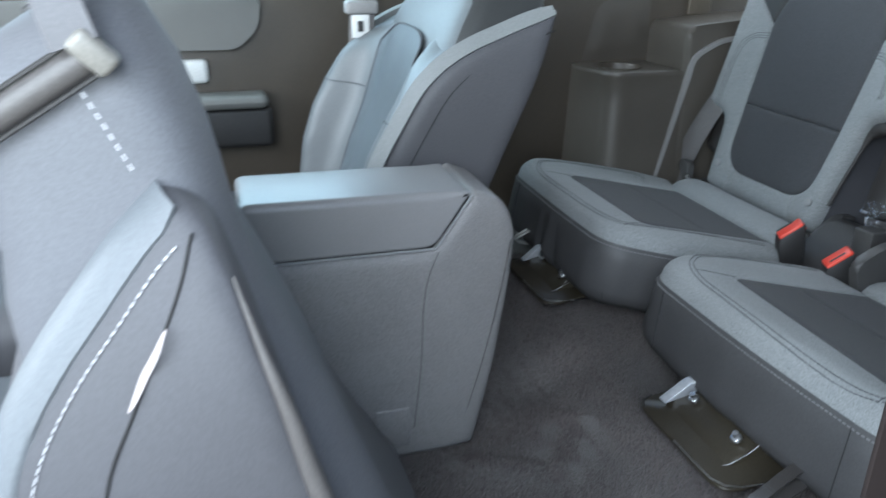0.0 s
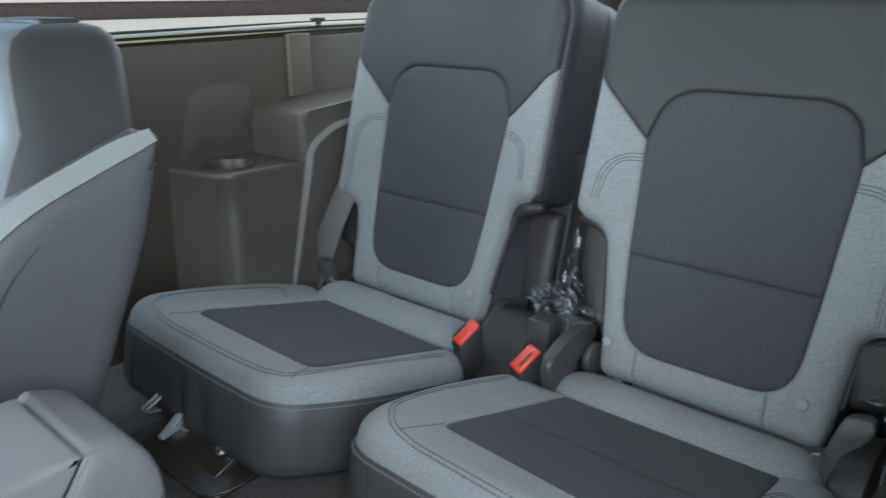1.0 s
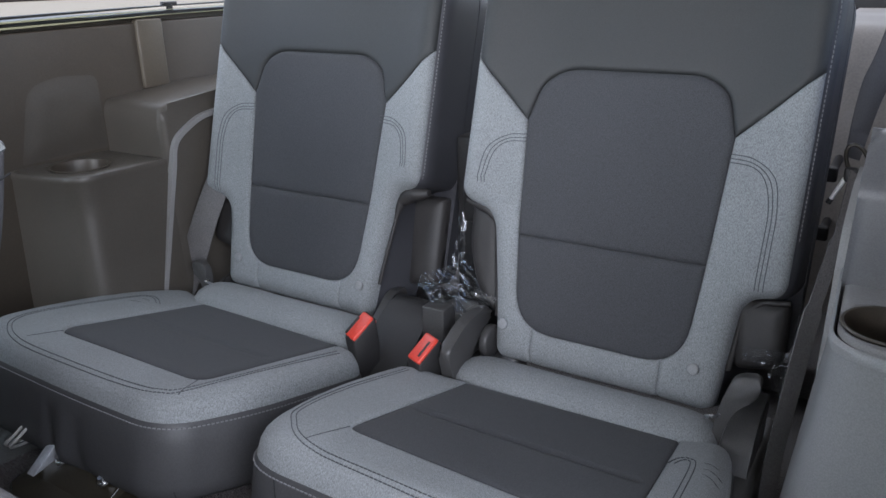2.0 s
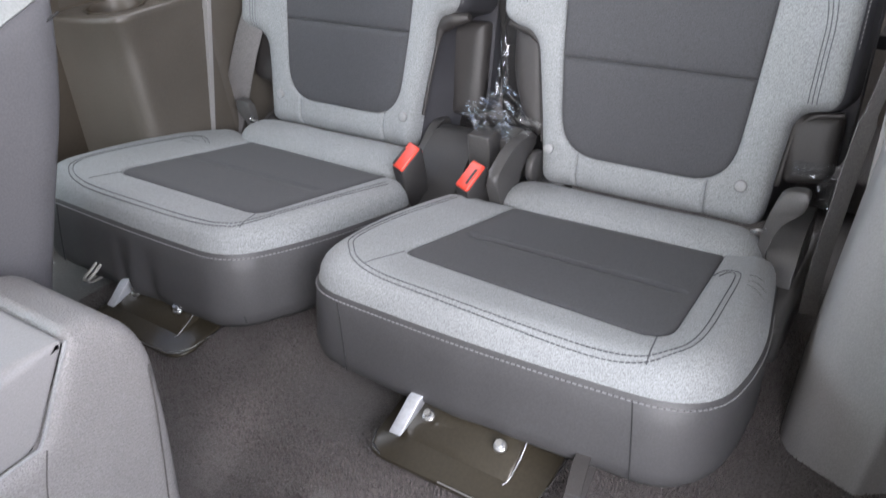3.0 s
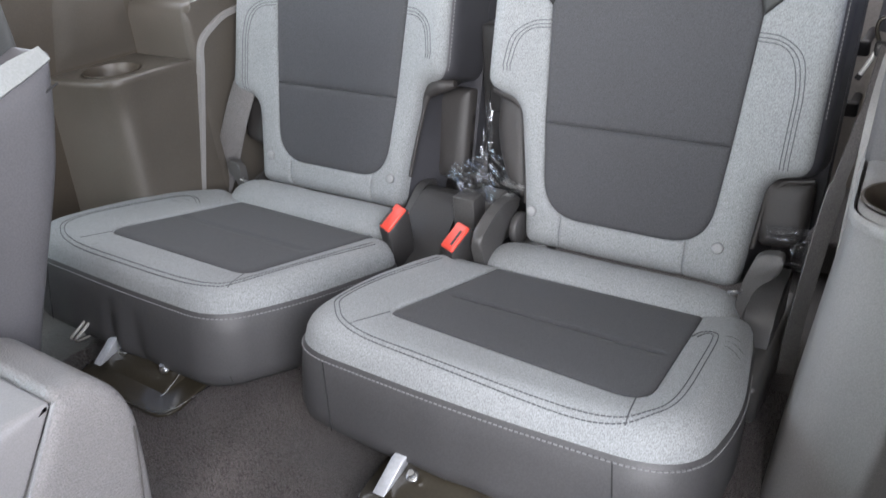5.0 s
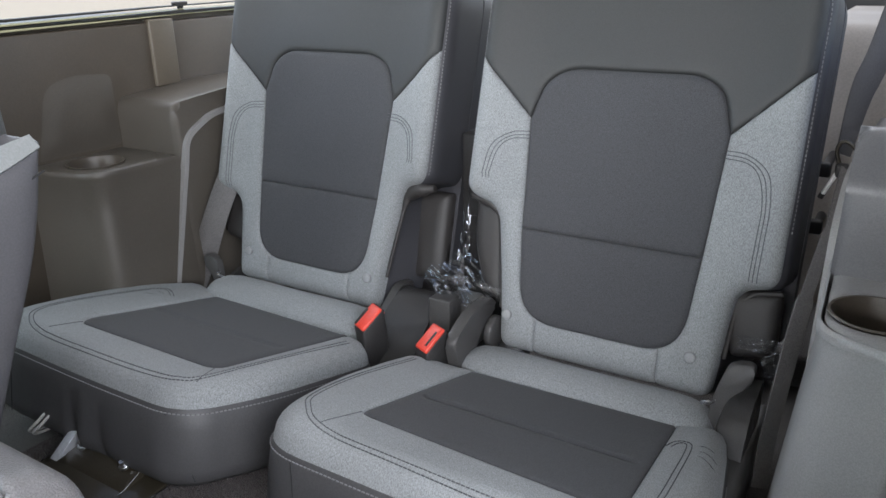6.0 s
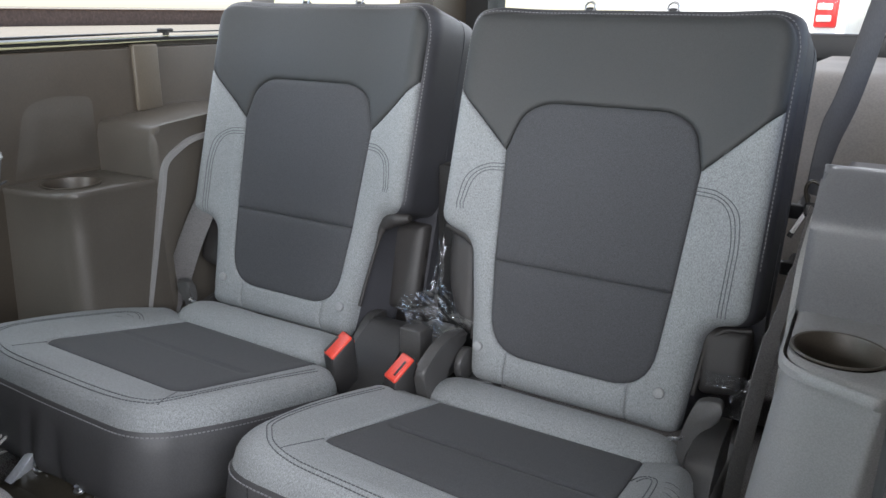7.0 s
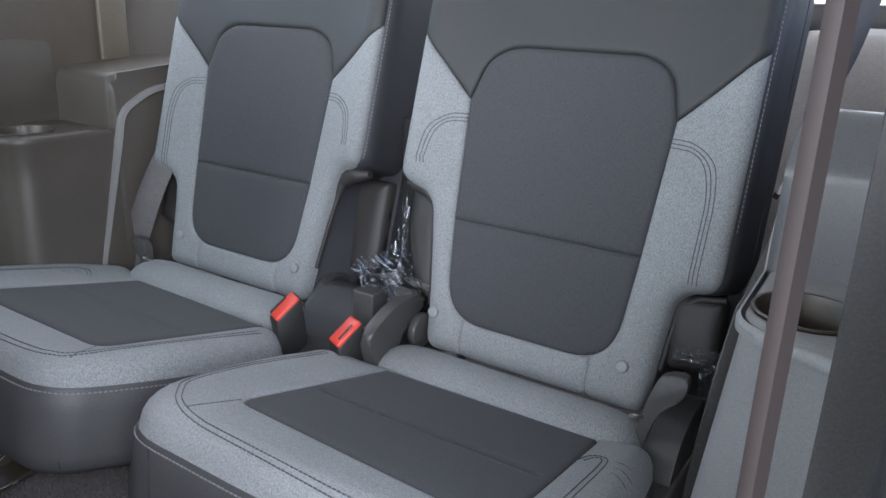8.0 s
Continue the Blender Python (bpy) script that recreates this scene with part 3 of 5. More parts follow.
def seat_outline():
    return rounded([(0.218, 0.474, 0.045), (-0.218, 0.474, 0.045), (-0.218, 0.166, 0.02), (-0.172, 0.150, 0.03), (-0.152, 0.03, 0.05),
                    (-0.143, -0.052, 0.02), (0.158, -0.052, 0.02), (0.166, 0.05, 0.05), (0.172, 0.094, 0.03), (0.218, 0.104, 0.02)], 8)


def widened(outline, by):
    """The backrest's core outline: the front panels' outline let out at the sides and the top."""
    return [Vector((p.x + math.copysign(by * min(1.0, max(0.0, (abs(p.x) - 0.185) / 0.02)), p.x), p.y + 1.4 * by * min(1.0, max(0.0, (p.y - 0.42) / 0.03)))) for p in outline]


# cushion outlines (outboard first) and their inserts, for the near and the far seat
CUSHION_NEAR = [(0.227, 0.08, 0.08), (0.212, -0.056, 0.065), (0.0, -0.074, 0.10), (-0.243, -0.069, 0.065), (-0.264, 0.09, 0.10), (-0.245, 0.234, 0.03),
                (-0.145, 0.250, 0.01), (0.145, 0.268, 0.01), (0.196, 0.284, 0.03)]
INSERT_NEAR = [(0.156, -0.010, 0.035), (0.141, 0.243, 0.006), (-0.137, 0.231, 0.006), (-0.158, 0.010, 0.012)]
CUSHION_FAR = [(0.284, 0.06, 0.10), (0.262, -0.075, 0.09), (0.0, -0.082, 0.10), (-0.156, -0.078, 0.048), (-0.193, 0.032, 0.07), (-0.212, 0.228, 0.03),
               (-0.165, 0.246, 0.01), (0.145, 0.268, 0.01), (0.220, 0.290, 0.03), (0.277, 0.20, 0.05)]
INSERT_FAR = [(0.154, -0.006, 0.03), (0.136, 0.246, 0.006), (-0.163, 0.230, 0.006), (-0.135, -0.006, 0.02)]
STITCH_NEAR = [(-0.212, 0.20), (-0.227, 0.09), (-0.224, 0.005), (-0.206, -0.028), (-0.168, -0.052), (-0.07, -0.059), (0.06, -0.061),
               (0.134, -0.054), (0.165, -0.034), (0.181, 0.010), (0.178, 0.115), (0.173, 0.180), (0.163, 0.192), (0.153, 0.186), (0.147, 0.168)]
STITCH_FAR = [(-0.189, 0.196), (-0.163, 0.04), (-0.148, -0.036), (-0.128, -0.058), (-0.09, -0.066), (0.0, -0.069), (0.14, -0.066), (0.196, -0.050),
              (0.226, -0.010), (0.232, 0.06), (0.221, 0.165), (0.208, 0.190), (0.190, 0.192), (0.165, 0.178)]


def third_row_seat(c, m, dz):
    """One seat about x = c; u runs outboard (m = 1 near side, -1 far side)."""
    base = Vector((c, 0.0, 0.545))
    seat = thing("third_row_seat", "grey heather and dark cloth car seat with smooth vinyl skirt" if m > 0 else "grey heather and dark cloth car seat with creased vinyl skirt", "car seat", base, "third-row seats")
    ob = Vector((c, 0.15, 0.70 + dz))
    oc = Vector((c, -0.17, 0.700))

    def wing(u):
        return 0.016 * np.clip((np.abs(u) - 0.10) / 0.10, 0, 1) ** 2

    def bplace(u, s, h):
        return ob + Vector((m * u, 0, 0)) + BD * float(s) + BN * float(h)

    def cplace(u, v, h):
        return oc + Vector((m * u, 0, 0)) + CD * float(v) + CN * float(h)

    out = seat_outline()
    core_out = widened(out, 0.009)

    def edge_drop(p, R):
        d = np.minimum(edge_distance(p, core_out), R)
        return np.sqrt(np.maximum(R * R - (R - d) ** 2, 0)) - R

    def bheight(puff, r):
        def h(p, d):
            x = np.minimum(d, r) / r
            return wing(p[:, 0]) + edge_drop(p, 0.026) + puff * (np.sqrt(np.maximum(1 - (1 - x) ** 2, 0)) - 1)
        return h

    def notch_flare(p):
        top_s = 0.150 if p.x < 0 else 0.098
        if p.y < top_s + 0.016 and 0.14 < abs(p.x) < 0.185:
            k = min(1.0, max(0.0, (top_s - p.y) / 0.11))
            return Vector((math.copysign((0.034 if p.x < 0 and m < 0 else 0.022) * k - 0.003, p.x), 0))
        return Vector((0, 0))

    back = part("backrest", panel(core_out, bplace, lambda p, d: wing(p[:, 0]) + edge_drop(p, 0.026) - 0.006, 0.010, closed=-0.088, flare=notch_flare), GUSSET, seat, "dark vinyl covered backrest core")
    shell_out = rounded([(0.2275, 0.4865, 0.045), (-0.2275, 0.4865, 0.045), (-0.2275, 0.008, 0.03), (0.2275, 0.02, 0.03)], 8)
    part("back_shell", panel(shell_out, bplace, lambda p, d: -0.0885 + 0 * d, 0.015, closed=-0.122), GUSSET, back)
    for sg, top_s in ((-1, 0.150), (1, 0.096)):
        depth = -0.066 if sg < 0 else -0.020
        pad_out = rounded([(sg * 0.2215, top_s, 0.006), (sg * 0.2235, 0.010 if sg < 0 else 0.016, 0.016), (sg * 0.170, 0.004 if sg < 0 else 0.006, 0.010), (sg * 0.150, top_s, 0.006)], 5)
        if sg < 0 and m > 0:
            depth = -0.024
            pad_out = rounded([(-0.2195, 0.156, 0.006), (-0.217, 0.09, 0.06), (-0.192, 0.03, 0.03), (-0.162, 0.004, 0.01), (-0.155, 0.02, 0.0), (-0.166, 0.156, 0.0)], 5)

        def puff(p, d, depth=depth):
            return depth + 0.014 * (np.sqrt(np.maximum(1 - (1 - np.minimum(d, 0.018) / 0.018) ** 2, 0)) - 1)
        part("notch_pad", panel(pad_out, bplace, puff, 0.007, skirt=0.012), PAD, back, "dark brown-grey padded notch")
    for sg in (1, -1):
        top_s = 0.160 if sg < 0 else 0.100
        run = [p for p in resampled(out, 0.006) if p.x * sg > 0.145 and 0.0 < p.y < top_s - 0.012 and abs(p.x) < 0.185]
        run.sort(key=lambda p: -p.y)
        big = (0.0105 if m < 0 else 0.0080) if sg < 0 else (0.0090 if m > 0 else 0.0055)
        out_by = 0.35 * big if big > 0.0085 else 0.0
        lead = [Vector((sg * 0.2215, top_s + 0.004 - big * 0.4)), Vector((sg * 0.205, top_s + 0.001 - big * 0.4)), Vector((sg * 0.189, top_s - 0.004 - big * 0.4)), Vector((sg * 0.1755, top_s - 0.018))]
        pts = smooth_path([bplace(p.x + sg * (out_by if abs(p.x) < 0.19 else 0.0), p.y - (out_by if abs(p.x) >= 0.19 else 0.0), -0.019 if sg < 0 else -0.024) for p in lead + run[1::3] + [run[-1]]], 3)
        rad = [max(0.0045, big * (1 - (0.55 if big > 0.0085 else 1.0) * max(0, i - 3) / (len(pts) if big > 0.0085 else 14)) * (0.45 + 0.55 * min(1, i / 4))) for i in range(len(pts))]
        if sg > 0 and m > 0:
            rad = [0.0036] * len(pts)
        elif sg < 0 and m < 0:
            rad = [max(0.003, 0.0125 * (0.45 + 0.55 * min(1, i / 4)) * (1 - max(0, i - 7) / 14)) for i in range(len(pts))]
        part("notch_edge", tube(pts, rad, 12), PAD, back, "dark rolled vinyl edge")
    ins_up, ins_low = rounded(INS_UP, 6), rounded(INS_LOW, 8)
    part("back_insert", panel(ins_up, bplace, bheight(0.005, 0.012), 0.008), CLOTH, back, "dark woven cloth insert")
    part("back_insert", panel(ins_low, bplace, bheight(0.005, 0.012), 0.008), CLOTH, back, "dark woven cloth insert")
    # upper vinyl panel: from the light wedges up over the top
    arc = [p for p in ins_up if p.y > 0.2805]
    arc.sort(key=lambda p: -p.x)
    top = [p for p in out if p.y > 0.360]
    top.sort(key=lambda p: math.atan2(p.y - 0.2, p.x))
    part("upper_panel", panel([Vector((0.218, 0.360))] + top + [Vector((-0.218, 0.360))] + arc[::-1], bplace, bheight(0.004, 0.008), 0.009, skirt=0.0025), UPPER, back, "smooth dark vinyl upper panel")
    low = sorted([p for p in ins_low if p.y < 0.06 and p.x > 0.02], key=lambda p: p.x)
    foot_y = next(a.y + (0.088 - a.x) / (q.x - a.x) * (q.y - a.y) for a, q in zip(low, low[1:]) if a.x <= 0.088 <= q.x and q.x - a.x > 1e-6)
    for sg in (1, -1):
        rim = [p for p in ins_up + ins_low if p.x * sg > 0.0881 and p.y < 0.2815]
        rim.sort(key=lambda p: math.atan2(p.y - 0.13, p.x * sg))
        idx = [i for i, p in enumerate(out) if p.x * sg > 0.09 and p.y < 0.36]
        run = [out[i] for i in (idx if sg < 0 else idx[::-1])]
        seq = [Vector((0.218 * sg, 0.360))] + run + [Vector((0.088 * sg, -0.052)), Vector((0.088 * sg, foot_y))] + rim
        seq = [p for k, p in enumerate(seq) if (p - seq[k - 1]).length > 1e-5]
        part("side_panel", panel(seq, bplace, bheight(0.004, 0.008), 0.008, skirt=0.0025), HEATHER, back, "grey heather side panel")
        lines = []
        for k2, off in enumerate((0.0, 0.005, 0.0095)):
            path = smooth_path([(0.131, 0.262 - off, 0), (0.16, 0.258 - off, 0), (0.186 - off, 0.238 - off * 0.6, 0), (0.194 - off, 0.20, 0), (0.194 - off, 0.16 if sg > 0 else 0.196, 0), (0.193 - off, 0.108 if sg > 0 else 0.190, 0)], 6)
            uv = np.array([(p.x * sg, p.y) for p in path])
            hs = wing(uv[:, 0]) + edge_drop(uv, 0.026)
            lines.append(tube([bplace(u, s, h) for (u, s), h in zip(uv, hs)], 0.0006, 5))
        part("stitching", joined(*lines), THREAD_DARK, back, "dark double-stitched seam")
        uv = np.array([[0.130 * sg, 0.0]])
        h = float(wing(uv[:, 0])[0])
        part("button", disc(bplace(0.130 * sg, 0.0, h + 0.002), BN, 0.0075, 0.006, 18, 0.002), STUD, back, "grey plastic stud")
    pad = [Vector((-0.088, -0.052)), Vector((0.088, -0.052)), Vector((0.088, foot_y))]
    pad += sorted([p for p in ins_low if abs(p.x) < 0.0879 and p.y < 0.05], key=lambda p: -p.x) + [Vector((-0.088, foot_y))]
    part("lower_panel", panel(pad, bplace, bheight(0.004, 0.010), 0.008, skirt=0.0025), HEATHER, back, "grey heather lower pad")
    rim = [p for p in resampled(out, 0.006) if p.y > 0.17]
    rim.sort(key=lambda p: math.atan2(p.y - 0.15, p.x))
    part("edge_stitching", dashes([bplace(p.x * 1.014, p.y + (0.003 if p.y > 0.45 else 0), float(wing(np.array([p.x]))[0] + edge_drop(np.array([(p.x * 1.014, p.y + (0.003 if p.y > 0.45 else 0))]), 0.026)[0]) - 0.0058) for p in rim]), THREAD, back, "pale edge stitching")
    if m < 0:
        part("side_hook", tube([bplace(0.240, 0.289 + 0.007 * math.sin(a), -0.030 + 0.007 * math.cos(a)) for a in [2 * math.pi * k / 14 for k in range(14)]], 0.0020, 6, closed=True), BLACK, back, "small black hook at the side")
    for u in (-0.057, 0.057):
        sl = part("headrest_sleeve", disc(bplace(u, 0.4865, -0.030), BD, 0.0075, 0.006, 16, 0.002), BLACK, back)
        part("headrest_ring", tube([bplace(u + 0.007 * math.cos(a), 0.490 + 0.007 * math.sin(a), -0.026) for a in [2 * math.pi * k / 16 for k in range(16)]], 0.0018, 6, closed=True), STEEL, sl, "bright ring of the headrest guide")

    # cushion
    co = rounded(CUSHION_NEAR if m > 0 else CUSHION_FAR, 8)
    ins = rounded(INSERT_NEAR if m > 0 else INSERT_FAR, 5)

    def cdrop(p, R=0.029):
        d = np.minimum(edge_distance(p, co), R)
        return np.sqrt(np.maximum(R * R - (R - d) ** 2, 0)) - R

    def crown(p):
        inner = np.clip(edge_distance(p, co) / 0.03, 0, 1)
        return inner * (0.006 * np.clip((np.abs(p[:, 0]) - 0.14) / 0.06, 0, 1) - 0.001 * np.clip(p[:, 1] / 0.24, 0, 1))

    def cheight(puff, r):
        def h(p, d):
            x = np.minimum(d, r) / r
            return crown(p) + cdrop(p) + puff * (np.sqrt(np.maximum(1 - (1 - x) ** 2, 0)) - 1)
        return h
    cushion = part("cushion", panel(co, cplace, cheight(0.003, 0.006), 0.0086, skirt=0.004, holes=[ins]), HEATHER, seat, "grey heather seat cushion border")
    part("seat_insert", panel(ins, cplace, lambda p, d: crown(p) + 0.004 * (np.sqrt(np.maximum(1 - (1 - np.minimum(d, 0.012) / 0.012) ** 2, 0)) - 1)
                              - 0.0050 * np.exp(-((p[:, 1] - (0.106 if m > 0 else 0.116)) / 0.0024) ** 2) * (np.abs(p[:, 0]) < 0.132), 0.006), CLOTH, cushion, "dark woven cloth insert with one seam")
    # vinyl skirt of the cushion
    ring = resampled(co, 0.007)
    bm = bmesh.new()
    deep = 0.013 if m > 0 else 0.019
    levels = [(-0.031, -0.001), (-0.035, 0.0026), (-0.06, 0.0040), (-0.092 - deep, 0.004), (-0.108 - deep, -0.001), (-0.118 - deep, -0.011), (-0.121 - deep, -0.05)]
    cols, normals = [], []
    for i, p in enumerate(ring):
        d = ring[(i + 1) % len(ring)] - ring[i - 1]
        nrm = Vector((-d.y, d.x)).normalized()
        if (nrm.dot(p - Vector((0, 0.1)))) < 0:
            nrm = -nrm
        normals.append(nrm)
        fold = 0.0022 * noise.noise(Vector((p.x * 22 + c * 7, p.y * 22, 0)))
        wr = (0.008 * math.exp(-((p.x - 0.045) / 0.010) ** 2) + 0.006 * math.exp(-((p.x + 0.01) / 0.012) ** 2) - 0.005 * math.exp(-((p.x - 0.02) / 0.010) ** 2)) if m < 0 and p.y < 0 else 0.0
        cols.append([bm.verts.new(cplace(p.x + nrm.x * (o + fold * k / 4 - wr * (k in (3, 4))), p.y + nrm.y * (o + fold * k / 4 - wr * (k in (3, 4))), h))
                     for k, (h, o) in enumerate(levels)])
    n = len(cols)
    for i in range(n):
        for k in range(len(levels) - 1):
            bm.faces.new((cols[i][k], cols[(i + 1) % n][k], cols[(i + 1) % n][k + 1], cols[i][k + 1]))
    bm.faces.new([cc[-1] for cc in cols])
    part("cushion_skirt", bm, VINYL, cushion, "dark vinyl cushion skirt")
    front = sorted([(p, q) for p, q in zip(ring, normals) if p.y < 0.20], key=lambda e: math.atan2(e[0].x, -(e[0].y - 0.3)))
    part("cushion_stitching", dashes([cplace(p.x + q.x * 0.0034, p.y + q.y * 0.0034, -0.0375) for p, q in front], 0.0036, 0.0020, 0.0009), THREAD, cushion, "pale edge stitching")
    for u, u2 in (((-0.184, -0.171), (0.145, 0.156)) if m > 0 else ((-0.130, -0.160), (0.19, 0.19))):
        vv = min(ring, key=lambda p: abs(p.x - u) + (p.y > 0))
        v2 = min(ring, key=lambda p: abs(p.x - u2) + (p.y > 0))
        part("skirt_seam", tube([cplace(vv.x, vv.y - 0.0030, -0.038), cplace((vv.x + v2.x) / 2, (vv.y + v2.y) / 2 - 0.0046, -0.07), cplace(v2.x, v2.y - 0.0042, -0.106 - deep)], 0.0007, 5), SEAM, cushion)
    lines = []
    for off in (0.0, 0.0056):
        run = smooth_path([(a, b, 0) for a, b in (STITCH_NEAR if m > 0 else STITCH_FAR)], 8)
        uv = []
        for i, p in enumerate(run):
            d = (run[min(i + 1, len(run) - 1)] - run[max(i - 1, 0)]).normalized()
            uv.append((p.x - d.y * off, p.y + d.x * off))
        uv = np.array(uv)
        hs = crown(uv) + cdrop(uv)
        lines.append(dashes([cplace(u, v, h + 0.0002) for (u, v), h in zip(uv, hs)], 0.0040, 0.0014, 0.0007))
    part("stitching", joined(*lines), THREAD_DARK, cushion, "dark double-stitched seam")
    o0, i0 = (INSERT_NEAR[0], INSERT_NEAR[3]) if m > 0 else (INSERT_FAR[0], INSERT_FAR[3])
    for u, v, u2, v2 in ((o0[0] - 0.012, o0[1] + 0.003, o0[0] - 0.006, -0.050), (i0[0] + 0.002, i0[1], i0[0] - 0.012, -0.046)):
        uv = np.array([(u + (u2 - u) * k / 6, v + (v2 - v) * k / 6) for k in range(7)])
        hs = crown(uv) + cdrop(uv)
        part("corner_seam", tube([cplace(a, b, h - 0.0002) for (a, b), h in zip(uv, hs)], 0.0008, 5), THREAD_DARK, cushion)
    # wrinkles laid on as thin dark lines, their shade put into the colour
    creases = []
    for u, v, u2, v2 in ((0.178, 0.186, 0.196, 0.193), (0.182, 0.172, 0.203, 0.173), (0.184, 0.158, 0.206, 0.150)):
        uv = np.array([(u + (u2 - u) * k / 5, v + (v2 - v) * k / 5 + 0.0012 * math.sin(k)) for k in range(6)])
        hs = crown(uv) + cdrop(uv)
        creases.append(tube([cplace(a, b, h - 0.0002) for (a, b), h in zip(uv, hs)], [0.0002, 0.0005, 0.0006, 0.0006, 0.0005, 0.0002], 5))
    part("crease_shade", joined(*creases), THREAD_DARK, cushion)
    # roll between cushion and backrest
    bm = bmesh.new()
    rings = []
    for i in range(31):
        u = -0.176 + 0.352 * i / 30
        k = max(0.0, 1 - abs(u / 0.1765) ** 10) ** 0.5
        sag = 0.004 * math.cos(u / 0.176 * math.pi / 2)
        rings.append([bm.verts.new(cplace(u, 0.282 + 0.047 * (0.35 + 0.65 * k) * math.cos(a), (-0.012 if m > 0 else -0.004) - sag * 0.5 + 0.034 * k * math.sin(a))) for a in [2 * math.pi * j / 16 for j in range(16)]])
    for a, b in zip(rings, rings[1:]):
        for j in range(16):
            bm.faces.new((a[j], a[(j + 1) % 16], b[(j + 1) % 16], b[j]))
    bm.faces.new(rings[0])
    bm.faces.new(rings[-1][::-1])
    part("cushion_roll", bm, HEATHER, cushion, "grey heather roll at the rear of the cushion")
    # floor tray with bolts under the cushion
    tray_x = c - m * 0.0135
    bm = prism(rounded([(tray_x - 0.10, -0.10, 0.0), (tray_x - 0.095, -0.325, 0.025), (tray_x + 0.095, -0.325, 0.025), (tray_x + 0.10, -0.10, 0.0)], 6),
               lambda a, b, q: Vector((a, b, q + (0.03 if b > -0.2 else 0.0))), (0.559, 0.5635), 0.0015)
    edge = [(tray_x + sx, y, 0.5653) for sx, y in ((0.0992, -0.20), (0.0975, -0.27), (0.095, -0.300), (0.088, -0.316), (0.072, -0.3245), (0.04, -0.3255), (0.0, -0.3255))]
    tray = part("floor_bracket", bm, PAINT, seat, "glossy black painted steel seat bracket")
    part("bright_edge", tube(edge, 0.0007, 6), STEEL, tray, "thin bright steel edge")
    part("bright_edge", tube([(2 * tray_x - x, y, z) for x, y, z in edge[2:5]], 0.0008, 6), STEEL, tray, "thin bright steel edge")
    part("rail", prism([(-0.300, 0.560), (-0.285, 0.577), (-0.262, 0.583), (-0.240, 0.600), (-0.10, 0.62), (-0.10, 0.56)], lambda a, b, q: Vector((q, a, b)), (tray_x - 0.072, tray_x + 0.062), 0.004), PAINT, tray)
    part("bright_edge", tube(smooth_path([(tray_x + 0.0625, -0.20, 0.606), (tray_x + 0.0635, -0.245, 0.597), (tray_x + 0.0635, -0.268, 0.582), (tray_x + 0.062, -0.292, 0.570), (tray_x + 0.056, -0.299, 0.5655)], 4), 0.0003, 6), DULL_STEEL, tray, "thin bright steel edge")
    part("rail_lip", tube([(tray_x - 0.055, -0.2485, 0.5975), (tray_x + 0.062, -0.2485, 0.5975)], 0.0011, 6), STEEL, tray, "thin bright steel edge")
    # bracket paint only mirrors the sky here; pale metal stands in for that
    part("flange", prism([(-0.300, 0.573), (-0.271, 0.602), (-0.22, 0.612), (-0.22, 0.585)], lambda a, b, q: Vector((q + (b - 0.572) * 0.25, a, b)), (tray_x - 0.078, tray_x - 0.063), 0.0008), DULL_STEEL, tray, "pale flange with the sky's reflection put into its colour")
    for sx in (-0.044, 0.0415):
        b = part("bolt", disc((tray_x + sx, -0.272, 0.587), (0, -0.35, 0.94), 0.0068, 0.005, 18, 0.001), STEEL, tray, "zinc plated bolt")
        part("bolt_head", disc((tray_x + sx, -0.2735, 0.592), (0, -0.35, 0.94), 0.0040, 0.007, 6), STEEL, b)
    return seat


third_row_seat(0.256, 1, 0.0)
third_row_seat(-0.254, -1, 0.006)

# ---- buckles and hardware between the third-row seats ----


def buckle(x, y, z, lean, side):
    """A seat belt buckle; its red button faces up and forward."""
    b = thing("seat_belt_buckle", "black seat belt buckle with red release button", "buckle", (x, y + 0.03, z - 0.06), "third-row buckles")
    m = Matrix.Translation((x, y, z)) @ pose(0, 0, 0, 40, 0, lean)
    bm = bmesh.new()
    outline = rounded([(-0.0155, -0.0235, 0.004), (0.0155, -0.0235, 0.004), (0.0155, 0.0235, 0.004), (-0.0155, 0.0235, 0.004)], 3)
    rims = []
    for fall, shrink in ((0.0, 0.94), (0.002, 1.0), (0.045, 0.98), (0.075, 0.82)):
        rims.append([bm.verts.new(m @ Vector((q.x * shrink, q.y * shrink, -0.001)) + Vector((0, 0.18 * fall, -fall))) for q in outline])
    bm.faces.new(rims[0])
    bm.faces.new(rims[-1][::-1])
    for r0, r1 in zip(rims, rims[1:]):
        for k in range(len(r0)):
            bm.faces.new((r0[k], r1[k], r1[(k + 1) % len(r0)], r0[(k + 1) % len(r0)]))
    part("body", bm, BLACK, b)
    part("release_button", moved(box((-0.0135, -0.021, -0.010), (0.0135, 0.021, 0.0035), 0.003), m), RED, b, "red release button")
    part("slot", moved(box((0.0035, -0.013, -0.006), (0.0085, 0.012, 0.0040), 0.001) if side > 0 else box((-0.0138, -0.019, -0.006), (-0.0075, 0.010, 0.0040), 0.001), m), BLACK, b)
    part("stalk", tube([m @ Vector((0, 0, -0.001)) + Vector((0, 0.012, -0.070)), m @ Vector((0, 0, -0.001)) + Vector((0, 0.030, -0.115))], 0.011, 10), BLACK, b)
    return b


buckle(0.056, 0.052, 0.687, -24, 1)
buckle(-0.054, 0.056, 0.692, -26, -1)

hinge = thing("seat_hinge_bracket", "black plastic hinge bracket between the two rear seats", "bracket", (0, 0.15, 0.56))
